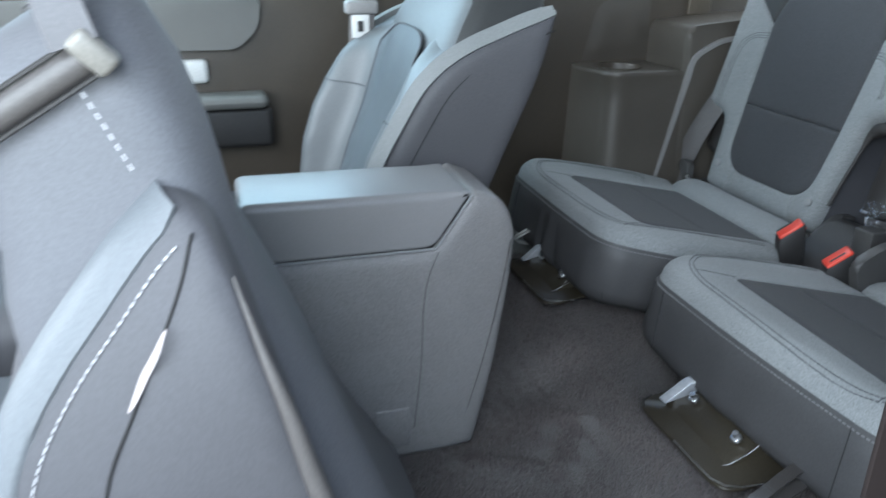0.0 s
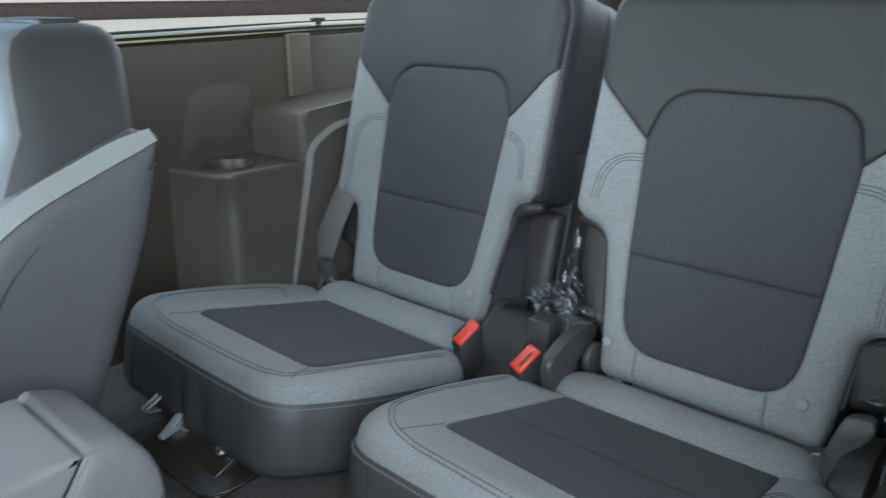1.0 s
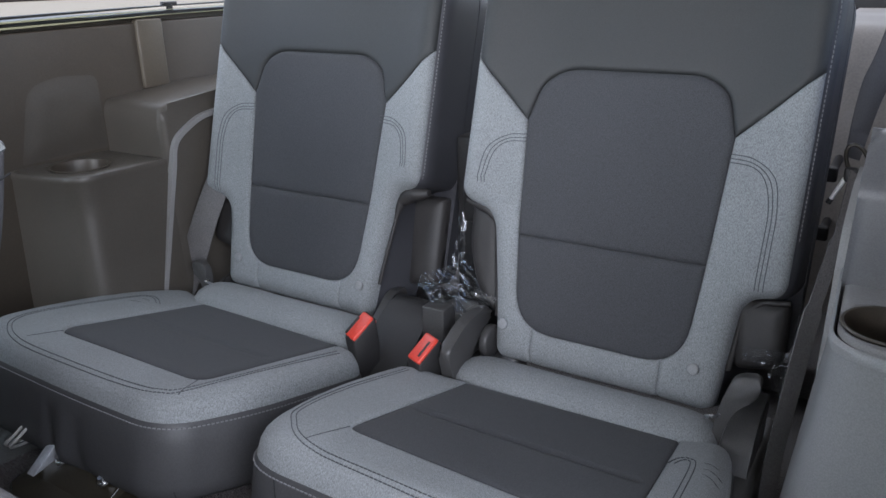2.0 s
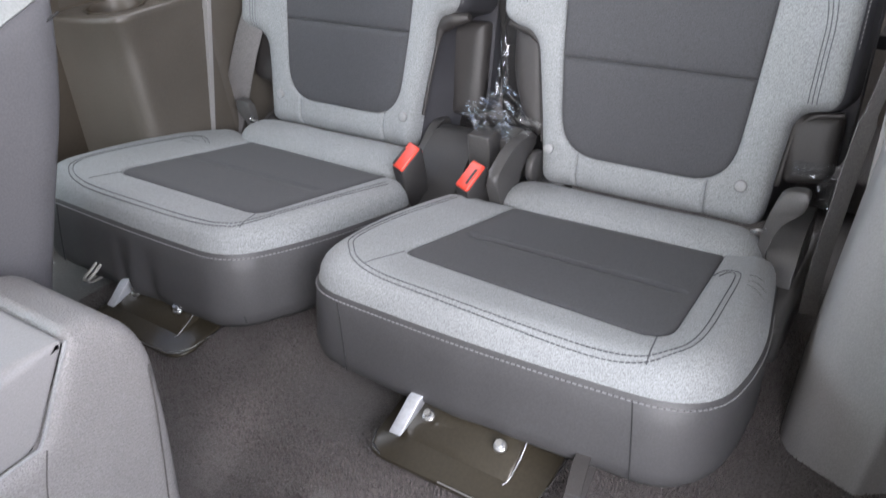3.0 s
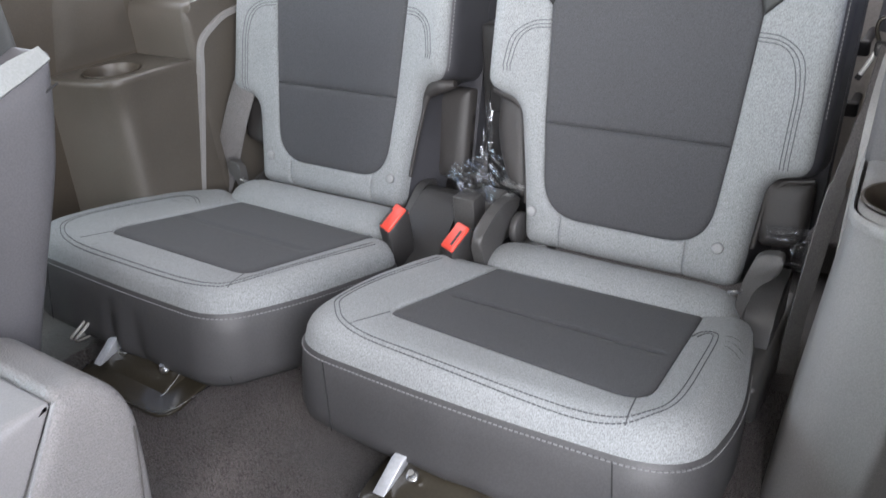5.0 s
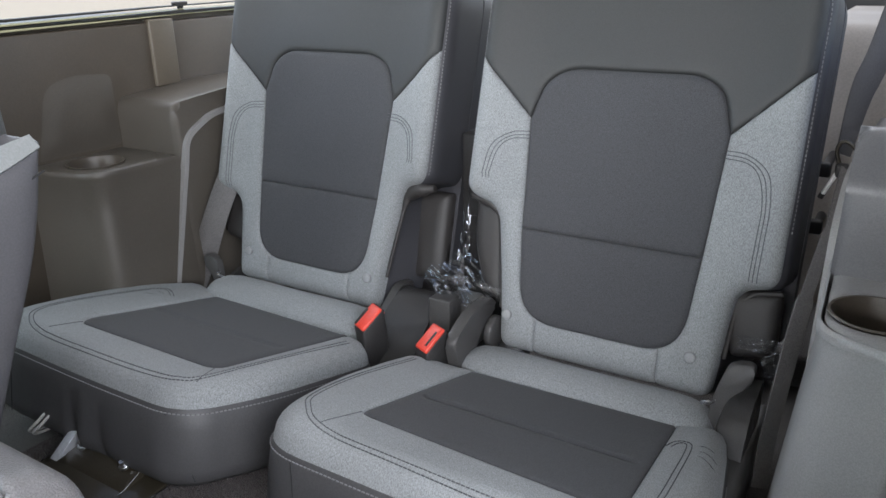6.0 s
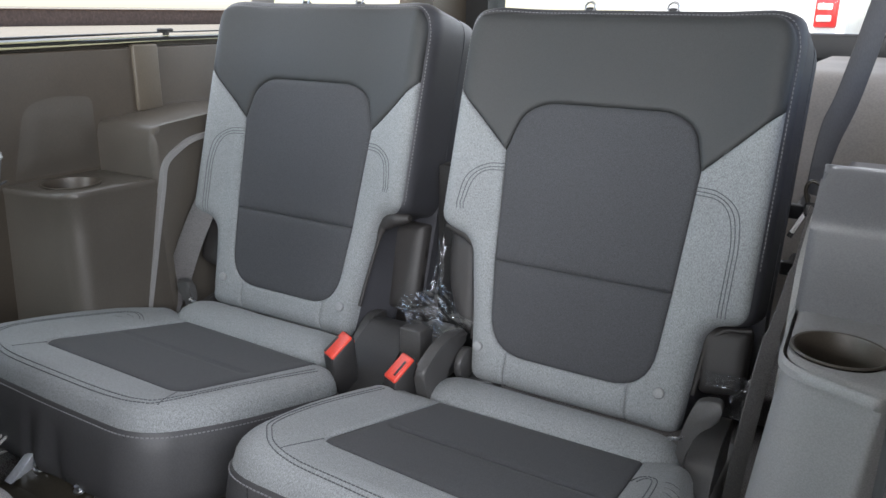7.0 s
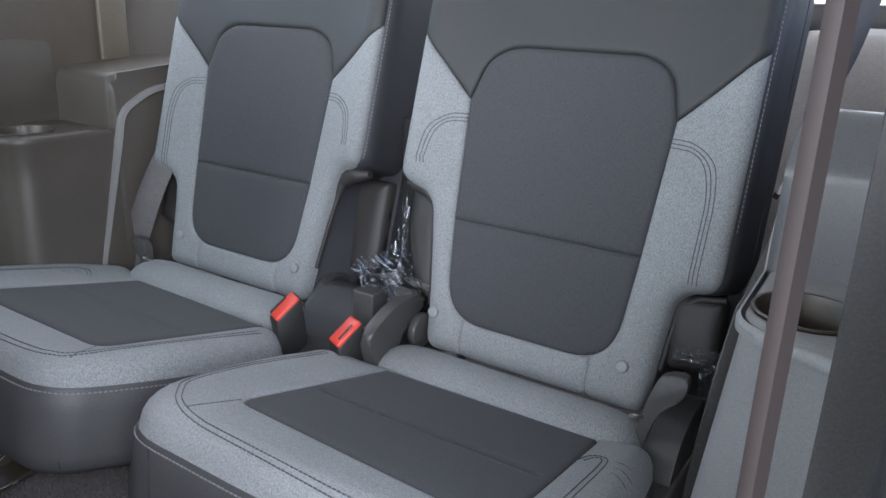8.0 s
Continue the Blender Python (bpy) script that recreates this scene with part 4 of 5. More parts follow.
part("housing", prism(rounded([(0.06, 0.56, 0.01), (0.055, 0.615, 0.02), (0.12, 0.675, 0.02), (0.17, 0.70, 0.02), (0.20, 0.68, 0.01), (0.24, 0.56, 0.01)], 5),
                      lambda a, b, c: Vector((c, a, b)), (-0.070, 0.010), 0.006), BLACK, hinge)
part("block", joined(box((0.011, 0.118, 0.60), (0.047, 0.156, 0.7135), 0.0025), box((0.016, 0.150, 0.62), (0.060, 0.20, 0.700), 0.003)), SATIN, hinge, "satin black square block")
ARM_FAR = [(0.10, 0.575, 0.0), (0.128, 0.635, 0.02), (0.135, 0.661, 0.015), (0.178, 0.693, 0.015), (0.214, 0.690, 0.01), (0.209, 0.672, 0.01), (0.172, 0.649, 0.02), (0.148, 0.618, 0.02), (0.14, 0.575, 0.0)]
ARM_NEAR = [(0.085, 0.575, 0.0), (0.062, 0.640, 0.01), (0.049, 0.690, 0.012), (0.105, 0.718, 0.03), (0.165, 0.715, 0.01), (0.171, 0.699, 0.006), (0.146, 0.686, 0.02), (0.100, 0.660, 0.02), (0.115, 0.575, 0.0)]
for x0, x1, outline in ((-0.094, -0.078, ARM_FAR), (0.080, 0.097, ARM_NEAR)):
    arm = part("arm", prism(rounded(outline, 5), lambda a, b, c: Vector((c, a, b)), (x0, x1), 0.006), SATIN, hinge, "satin black hinge arm")
# added black block; only darkens the bright gap between the backrests
part("gap_filler", joined(box((-0.015, 0.262, 0.56), (0.075, 0.30, 0.93), 0.006), box((0.0, 0.255, 0.80), (0.06, 0.27, 0.86), 0.004)), BLACK, hinge, "black filler added to darken the gap between the backrests")
part("arm_boss", disc((0.104, 0.150, 0.668), (1, 0, 0), 0.024, 0.012, 22, 0.003), SATIN, hinge, "round grey pivot boss")
part("base", box((-0.105, 0.03, 0.548), (0.115, 0.26, 0.605), 0.012), BLACK, hinge)


def crumpled(name, label, center, sx, sy, sz, seed, n=18, turn=(0, 0, 0)):
    w = thing(name, label, "plastic film", center)
    rot = pose(0, 0, 0, *turn)
    bm = bmesh.new()
    rows = []
    for j in range(n + 1):
        row = []
        for i in range(n + 1):
            a, b = i / n - 0.5, j / n - 0.5
            drift = 0.5 * noise.noise(Vector((a * 2.2, b * 2.2, seed)))
            p = Vector((a * 0.9 + seed, b * 5 + drift * 2, seed))
            q = Vector((a * 1.4, b * 13 + seed + a * 2 + drift, 2.0))
            q3 = Vector((a * 2.2, b * 27 - seed, 4.0))
            h = 1 - 2 * abs(noise.noise(p)) + 0.42 * (1 - 2 * abs(noise.noise(q))) + 0.16 * (1 - 2 * abs(noise.noise(q3)))
            edge = 1 + 0.25 * noise.noise(Vector((math.atan2(b, a) * 2, seed, 0)))
            row.append(bm.verts.new(Vector(center) + (rot @ Vector((a * sx * edge, b * sy * edge, (h - 1.0 - 1.2 * (a * a + b * b)) * sz)))))
        rows.append(row)
    for j in range(n):
        for i in range(n):
            bm.faces.new((rows[j][i], rows[j][i + 1], rows[j + 1][i + 1], rows[j + 1][i]))
    part("film", bm, WRAP, w, recalc=False)
    return w


crumpled("plastic_wrap", "crumpled clear plastic wrap over the hinge", (0.046, 0.172, 0.732), 0.112, 0.090, 0.009, 3.1, 60, (14, 12, -12))
crumpled("plastic_wrap", "torn clear plastic wrap hanging behind the seat", (-0.004, 0.252, 0.775), 0.017, 0.10, 0.004, 8.4, 20, (75, 0, 0))
crumpled("plastic_wrap", "torn clear plastic wrap beside the hinge cover", (0.482, 0.157, 0.706), 0.024, 0.036, 0.006, 5.7, 20, (60, 0, 20))
crumpled("plastic_wrap", "strip of clear plastic wrap under the backrest notch", (0.466, 0.158, 0.734), 0.056, 0.018, 0.007, 2.2, 20, (50, 0, 10))

# outboard hinge covers
for x, m in ((0.256, 1), (-0.254, -1)):
    arm = thing("hinge_cover", "satin black plastic hinge cover beside the backrest", "hinge cover", (x + m * 0.18, 0.12, 0.56), "outboard hinge covers")
    out = rounded([(0.164, 0.57, 0.0), (0.166, 0.63, 0.02), (0.170, 0.68, 0.03), (0.182, 0.718, 0.010), (0.212, 0.722, 0.008), (0.211, 0.697, 0.010), (0.188, 0.680, 0.014), (0.178, 0.648, 0.02), (0.176, 0.57, 0.0)], 5)
    if m < 0:
        out = [Vector((p.x, p.y if p.y < 0.63 else 0.63 + (p.y - 0.63) * 0.72)) for p in out]
    part("cover", prism(out, lambda a, b, c, x=x, m=m: Vector((x + m * a, c + (b - 0.57) * 0.25, b)), (0.084, 0.098), 0.003), SATIN, arm)
    part("side_plate", prism(rounded([(0.09, 0.57, 0.0), (0.12, 0.64, 0.02), (0.16, 0.66, 0.02), (0.22, 0.66, 0.02), (0.20, 0.57, 0.0)], 5), lambda a, b, c: Vector((c, a, b)), (x + m * 0.176, x + m * (0.212 if m > 0 else 0.184)), 0.002), SATIN, arm)
    part("foot", box((x + m * 0.165, 0.02, 0.545), (x + m * 0.222, 0.26, 0.60), 0.01), SATIN, arm)
    part("clip", tube(smooth_path([(x + m * 0.176, 0.115, 0.668), (x + m * 0.166, 0.10, 0.672), (x + m * 0.158, 0.108, 0.665)], 5), 0.0025, 6), STEEL, arm, "small bright steel clip")

# pull strap under the near seat
strap = thing("pull_strap", "black webbing pull strap hanging under the seat", "strap", (0.37, -0.27, 0.56))
part("webbing", tube(smooth_path([(0.366, -0.20, 0.615), (0.366, -0.255, 0.604), (0.374, -0.302, 0.587), (0.377, -0.320, 0.580), (0.3775, -0.326, 0.572), (0.377, -0.320, 0.564), (0.372, -0.295, 0.566), (0.366, -0.21, 0.60)], 6), 0, flat=(0.0076, 0.0012, (1, 0.15, 0))), WEB_MID, strap)
ribs = []
run = smooth_path([(0.366, -0.255, 0.604), (0.374, -0.302, 0.587), (0.377, -0.320, 0.580), (0.3775, -0.326, 0.572)], 10)
for p in run:
    ribs.append(tube([p + Vector((-0.0066, -0.001, 0.0010)), p + Vector((0.0066, 0.001, 0.0010))], 0.00055, 5))
part("ribs", joined(*ribs), THREAD_DARK, strap, "pale ribs across the webbing")
# wire latch under the cushion beside the trim
wire = thing("wire_latch", "pale bent wire latch under the rear seat cushion", "latch", (-0.36, -0.27, 0.56))
for o in (0, 0.010):
    part("wire", tube(smooth_path([(-0.372 + o, -0.15, 0.60), (-0.366 + o, -0.25, 0.612), (-0.360 + o, -0.285, 0.606), (-0.375 + o, -0.290, 0.590), (-0.40 + o, -0.26, 0.57), (-0.41 + o, -0.20, 0.565)], 6), 0.0022, 8), PALE, wire)

# ---- quarter trims with cup holders, both sides ----


def quarter_trim(m, mat):
    label = "moulded plastic quarter trim with a cup holder and armrest shelf"
    t = thing("quarter_trim", label, "side trim", (m * 0.60, 0.2, 0.53), "quarter trims")
    if m < 0:
        out = rounded([(0.690, -0.062, 0.0), (0.600, -0.058, 0.03), (0.514, -0.036, 0.035), (0.506, 0.122, 0.0), (0.690, 0.122, 0.0)], 8)
    else:
        out = rounded([(0.690, -0.045, 0.0), (0.620, -0.096, 0.006), (0.541, -0.063, 0.03), (0.533, 0.122, 0.0), (0.690, 0.122, 0.0)], 8)
    cu, cv = (0.588, 0.018) if m < 0 else (0.5805, -0.016)
    cr = 0.045 if m < 0 else 0.039
    inner, front = (0.506, 0.118) if m < 0 else (0.533, 0.066)
    cup = [Vector((cu + cr * math.cos(a), cv + cr * math.sin(a))) for a in [2 * math.pi * k / 36 for k in range(36)]]
    top = 0.872

    def place(u, v, h):
        return Vector((m * u, v, h))

    def flare(z):
        return (top - z) * (0.06 if m < 0 else 0.10)
    ring = resampled(out, 0.012)
    bm = bmesh.new()
    cols = []
    for p in ring:
        cols.append([bm.verts.new(Vector((m * (p.x - flare(z) * (p.x < 0.66) - o), p.y - (flare(z) * 0.7 + o) * (p.y < 0.11), z)))
                     for z, o in ((0.53, 0), (0.60, 0), (0.70, 0), (0.80, 0), (0.858, 0), (0.8605, 0.0045 if m > 0 else 0.001), (0.868, 0.0055 if m > 0 else 0.0015), (0.871, 0.003 if m > 0 else 0.0005))])
    for i in range(len(cols)):
        a, b = cols[i], cols[(i + 1) % len(cols)]
        for k in range(7):
            bm.faces.new((a[k], b[k], b[k + 1], a[k + 1]))
    tower = part("tower", bm, mat, t)
    part("tower_top", panel(out, place, lambda p, d: top - 0.003 + 0.003 * np.minimum(d, 0.006) / 0.006, 0.010, skirt=0.003, holes=[cup]), mat, tower)
    bm = bmesh.new()
    prof = [(cr + 0.0025, top + 0.0002), (cr + 0.0015, top + 0.0016), (cr - 0.0005, top + 0.0012), (cr - 0.0022, top - 0.004), (cr - 0.004, top - 0.05), (cr - 0.006, top - 0.068), (0.0, top - 0.07)]
    rings = [[bm.verts.new((m * (cu + r * math.cos(2 * math.pi * k / 36)), cv + r * math.sin(2 * math.pi * k / 36), z)) for k in range(36)] for r, z in prof[:-1]]
    for a, b in zip(rings, rings[1:]):
        for k in range(36):
            bm.faces.new((a[k], a[(k + 1) % 36], b[(k + 1) % 36], b[k]))
    bm.faces.new(rings[-1])
    part("cup_holder", bm, PLASTIC, tower, "round cup holder recess")
    # armrest shelf block behind the tower
    low = 0.53 if m < 0 else 0.79
    prof = rounded([(front, low, 0.0), (front + 0.004, 0.935, 0.0), (front + 0.010, 0.960, 0.014), (0.30, 0.975, 0.0), (0.62, 0.97, 0.02), (0.64, low, 0.0)], 5)
    if m > 0:
        prof = rounded([(front, low, 0.0), (front + 0.006, 0.964, 0.010), (front + 0.052, 1.012, 0.022), (front + 0.085, 1.009, 0.02), (0.40, 0.945, 0.0), (0.62, 0.94, 0.02), (0.64, low, 0.0)], 5)
    bm = prism(prof, lambda a, b, c: Vector((m * (c - (0.0 if b > 0.87 else (0.872 - b) * 0.05)), a, b)), (inner, 0.69), 0.018 if m > 0 else 0.012, 4)
    # near shelf takes a darker copy to hold down the window light on it
    part("armrest_shelf", bm, PLASTIC_DIMMED if m > 0 else mat, t, "raised armrest shelf")
    # pale edge lip of the belt recess
    path = smooth_path([(0.27, 0.937, 0), (0.21, 0.932, 0), (0.172, 0.918, 0), (0.140, 0.895, 0), (0.128, 0.85, 0), (0.109, 0.776, 0), (0.092, 0.71, 0), (0.076, 0.648, 0), (0.060, 0.575, 0)], 6)
    part("edge_lip", tube([(m * (inner - 0.006), p.x, p.y) for p in path], 0, flat=(0.0045, 0.006, (0, 0.8, -0.5))), PLASTIC_GREY, t, "lighter edge lip")
    # upper lining between the shelf and the window
    prof = rounded([(-0.34, 0.53, 0), (-0.34, SILL - 0.018, 0), (1.30, SILL - 0.004, 0), (1.30, 0.53, 0)], 2)
    part("upper_lining", prism(prof, lambda a, b, c: Vector((m * c, a, b)), (0.655, 0.679), 0.004) if m < 0 else box((0.655, -0.09, 0.53), (0.679, 1.30, SILL - 0.004), 0.004), PLASTIC, t)
    if m < 0:
        arch = rounded([(-0.045, 0.872, 0.0), (-0.012, 1.000, 0.035), (0.045, 1.015, 0.03), (0.125, 1.008, 0.02), (0.125, 0.872, 0.0)], 6)
        part("arched_moulding", panel(arch, lambda u, v, h: Vector((-0.6552 + h, u, v)), lambda p, d: 0.0045 * np.clip(d / 0.04, 0, 1) ** 2 * (3 - 2 * np.clip(d / 0.04, 0, 1)), 0.010, skirt=0.001), mat, t, "soft arched moulding")
    part("lining_rib", box((m * 0.648, 0.212, 0.968), (m * 0.664, 0.268, SILL - 0.008), 0.004), PLASTIC_BROWN, t, "lighter brown rib")
    return t


# far side kept dark, near side's colour lifted to make up missing light
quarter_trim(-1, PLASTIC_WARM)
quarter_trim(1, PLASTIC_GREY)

# pale lining of the load bay behind the near seat
bay = thing("load_bay_trim", "pale grey load bay side trim with black hooks", "side trim", (0.60, 1.0, 0.53))
part("panel", prism(rounded([(0.645, 0.60, 0.0), (0.655, 0.74, 0.05), (0.81, 1.06, 0.05), (1.48, 1.06, 0.03), (1.48, 0.60, 0)], 5), lambda a, b, c: Vector((c, a, b)), (0.405, 0.679), 0.03), BAY, bay)
for y, z in ((0.60, 0.852), (0.60, 0.755)):
    hook = part("hook", box((0.452, 0.588, z - 0.012), (0.476, 0.604, z + 0.012), 0.004), BLACK, bay)
    part("hook_stem", disc((0.466, 0.655, z), (0, 1, 0), 0.007, 0.12, 12), BLACK, hook)
bay2 = thing("load_floor", "dark load bay floor panel behind the seats", "floor panel", (0, 1.0, 0.55))
part("panel", box((-0.66, 0.42, 0.545), (0.66, 1.49, 0.60), 0.01), CARPET, bay2)

# belts
belt = thing("seat_belt", "dark shoulder belt with a tongue edge with its glint put in as white", "seat belt", (0.52, 0.45, 1.0), "third-row belts")
part("webbing", tube(smooth_path([(0.600, 0.52, 1.62), (0.565, 0.45, 1.30), (0.531, 0.39, 1.08), (0.515, 0.36, 1.01), (0.508, 0.325, 0.938)], 8), 0, flat=([0.017] * 22 + [0.0168 - 0.0007 * i for i in range(11)], 0.0012, (0.80, 0.6, 0))), WEB, belt)
part("guide_ring", tube([(0.516 + 0.012 * math.cos(a) - 0.006 * math.sin(a), 0.300, 0.940 + 0.020 * math.sin(a)) for a in [2 * math.pi * k / 20 for k in range(20)]], 0.0025, 8, closed=True), PAINT, belt)
# chrome edge coloured white to carry its glint
part("tongue", tube([(0.4945, 0.292, 0.8935), (0.5065, 0.292, 0.921)], 0.0028, 8), WHITE, belt, "tongue edge with its glint put in as white")
part("tongue_tip", tube([(0.492, 0.292, 0.888), (0.4946, 0.292, 0.8938)], 0.0034, 8), BLACK, belt)
part("tongue_grip", box((0.504, 0.288, 0.916), (0.520, 0.300, 0.934), 0.004), BLACK, belt)
part("lower_webbing", tube(smooth_path([(0.515, 0.29, 0.930), (0.512, 0.22, 0.860), (0.504, 0.165, 0.795), (0.498, 0.135, 0.72), (0.492, 0.12, 0.635), (0.492, 0.10, 0.575)], 8), 0, flat=([0.005] * 8 + [0.0075] * 8 + [0.0105] * 25, 0.0012, (0.8, 0.55, 0))), WEB_GREY, belt, "grey webbing down to the floor")
belt = thing("seat_belt", "grey woven shoulder belt beside the rear seat", "seat belt", (-0.5, 0.18, 0.58), "third-row belts")
part("webbing", tube(smooth_path([(-0.515, 0.11, 0.60), (-0.500, 0.135, 0.66), (-0.466, 0.155, 0.76), (-0.445, 0.20, 0.86), (-0.455, 0.30, 1.0), (-0.50, 0.45, 1.35), (-0.53, 0.52, 1.62)], 8), 0, flat=(0.022, 0.0012, (0.9, 0.45, 0.1))), WEB_GREY, belt)
part("anchor", box((-0.545, 0.095, 0.565), (-0.495, 0.125, 0.615), 0.005), BLACK, belt)
belt = thing("seat_belt", "worn brown-grey shoulder belt hanging in the doorway", "seat belt", (0.614, -0.47, 0.53), "second-row belts")
part("anchor", box((0.600, -0.50, 0.52), (0.645, -0.44, 0.575), 0.008), BLACK, belt)
part("guide_loop", box((0.615, -0.50, 1.66), (0.655, -0.42, 1.715), 0.008), PLASTIC_GREY, belt)
part("webbing", tube(smooth_path([(0.630, -0.462, 1.70), (0.626, -0.463, 1.35), (0.623, -0.463, 1.10), (0.623, -0.465, 0.85), (0.626, -0.468, 0.53)], 8), 0, flat=(0.0080, 0.0016, (0.05, 1, 0))), WEB_BROWN, belt)

# ---- centre console ----
con = thing("centre_console", "grey vinyl centre console with a hinged padded lid", "console", (0, -0.9, 0.515))
prof = rounded([(-0.86, 0.515, 0), (-0.537, 0.515, 0), (-0.510, 0.62, 0.10), (-0.492, 0.74, 0.10), (-0.487, 0.808, 0.03), (-0.505, 0.8445, 0.035), (-0.541, 0.8590, 0.014), (-0.5472, 0.8565, 0.003), (-0.592, 0.7975, 0.004), (-0.86, 0.7975, 0.01)], 8)


def round_edge(R):
    return lambda p, d: np.sqrt(np.maximum(R * R - (R - np.minimum(d, R)) ** 2, 0)) - R


def console_side(u, v, h):
    t = max(0.0, min(1.0, (u + 0.60) / 0.12))
    return Vector((0.125 - 0.012 * t * t * (3 - 2 * t) + h, u, v))


part("body", panel(prof, console_side, round_edge(0.012), 0.012, closed=-0.124), CONSOLE, con)
prof = rounded([(-0.784, 0.7995, 0.009), (-0.5935, 0.7995, 0.012), (-0.5500, 0.8620, 0.006), (-0.62, 0.864, 0.0), (-0.808, 0.866, 0.017)], 6)


def padded_lid(profile, x0, x1, soft):
    """A slab of the given side outline whose long upper edges are softly rounded."""
    k = len(profile)
    inward = []
    for i in range(k):
        d = (Vector(profile[(i + 1) % k][:2]) - Vector(profile[i - 1][:2])).normalized()
        inward.append(Vector((-d.y, d.x)))
    bm = bmesh.new()
    rings = []
    turns = [i * math.pi / 12 for i in range(7)]
    layers = [(x0, soft, 0, 0.002)] + [(x0, soft, a, 0) for a in turns] + [(x1, -soft, a, 0) for a in reversed(turns)] + [(x1, -soft, 0, 0.002)]
    for x, r, a, more in layers:
        ring = []
        for p, q in zip(profile, inward):
            own = 0.3 + 0.7 * min(1.0, max(0.0, (p[1] - 0.845) / 0.014)) * min(1.0, max(0.0, (-0.556 - p[0]) / 0.03))
            flat = Vector(p[:2]) + q * (abs(r) * own * (1 - math.sin(a)) + more)
            ring.append(bm.verts.new((x + r * own * (1 - math.cos(a)), flat.x, flat.y)))
        rings.append(ring)
    for r0, r1 in zip(rings, rings[1:]):
        for i in range(k):
            bm.faces.new((r0[i], r0[(i + 1) % k], r1[(i + 1) % k], r1[i]))
    bm.faces.new(rings[0][::-1])
    bm.faces.new(rings[-1])
    return bm


lid = part("lid", padded_lid(resampled(prof, 0.006), 0.006, 0.1265, 0.009), LID, con, "padded vinyl lid")
# pale tube along the lid gap in place of the edge's highlight
part("lid_highlight", tube([(0.1255, -0.784, 0.7972), (0.1255, -0.592, 0.7972), (0.1240, -0.586, 0.803), (0.1212, -0.5475, 0.8565)], 0.0015, 6), STUD, lid, "thin pale line for the lid edge's highlight")
part("gap", prism([(-0.780, 0.796), (-0.594, 0.796), (-0.549, 0.853), (-0.56, 0.857), (-0.6, 0.803), (-0.780, 0.803)], lambda a, b, c: Vector((c, a, b)), (0.004, 0.1195), 0), BLACK, con)
part("side_seam", tube(smooth_path([(0.1245, -0.588, 0.792), (0.1250, -0.600, 0.760), (0.1250, -0.606, 0.72), (0.1250, -0.609, 0.646), (0.1250, -0.618, 0.56)], 6), 0.0006, 5), SEAM_CONSOLE, con)
part("corner_seam", tube(smooth_path([(0.1165, -0.497, 0.795), (0.1170, -0.506, 0.74), (0.1185, -0.523, 0.66), (0.1195, -0.545, 0.58), (0.121, -0.56, 0.54)], 6), 0.0006, 5), SEAM_CONSOLE, con)
part("latch", box((0.112, -0.797, 0.790), (0.1275, -0.786, 0.799), 0.002), STEEL, con, "small bright lid latch")
part("side_flap", box((0.118, -0.668, 0.535), (0.1265, -0.622, 0.592), 0.004), CONSOLE, con)

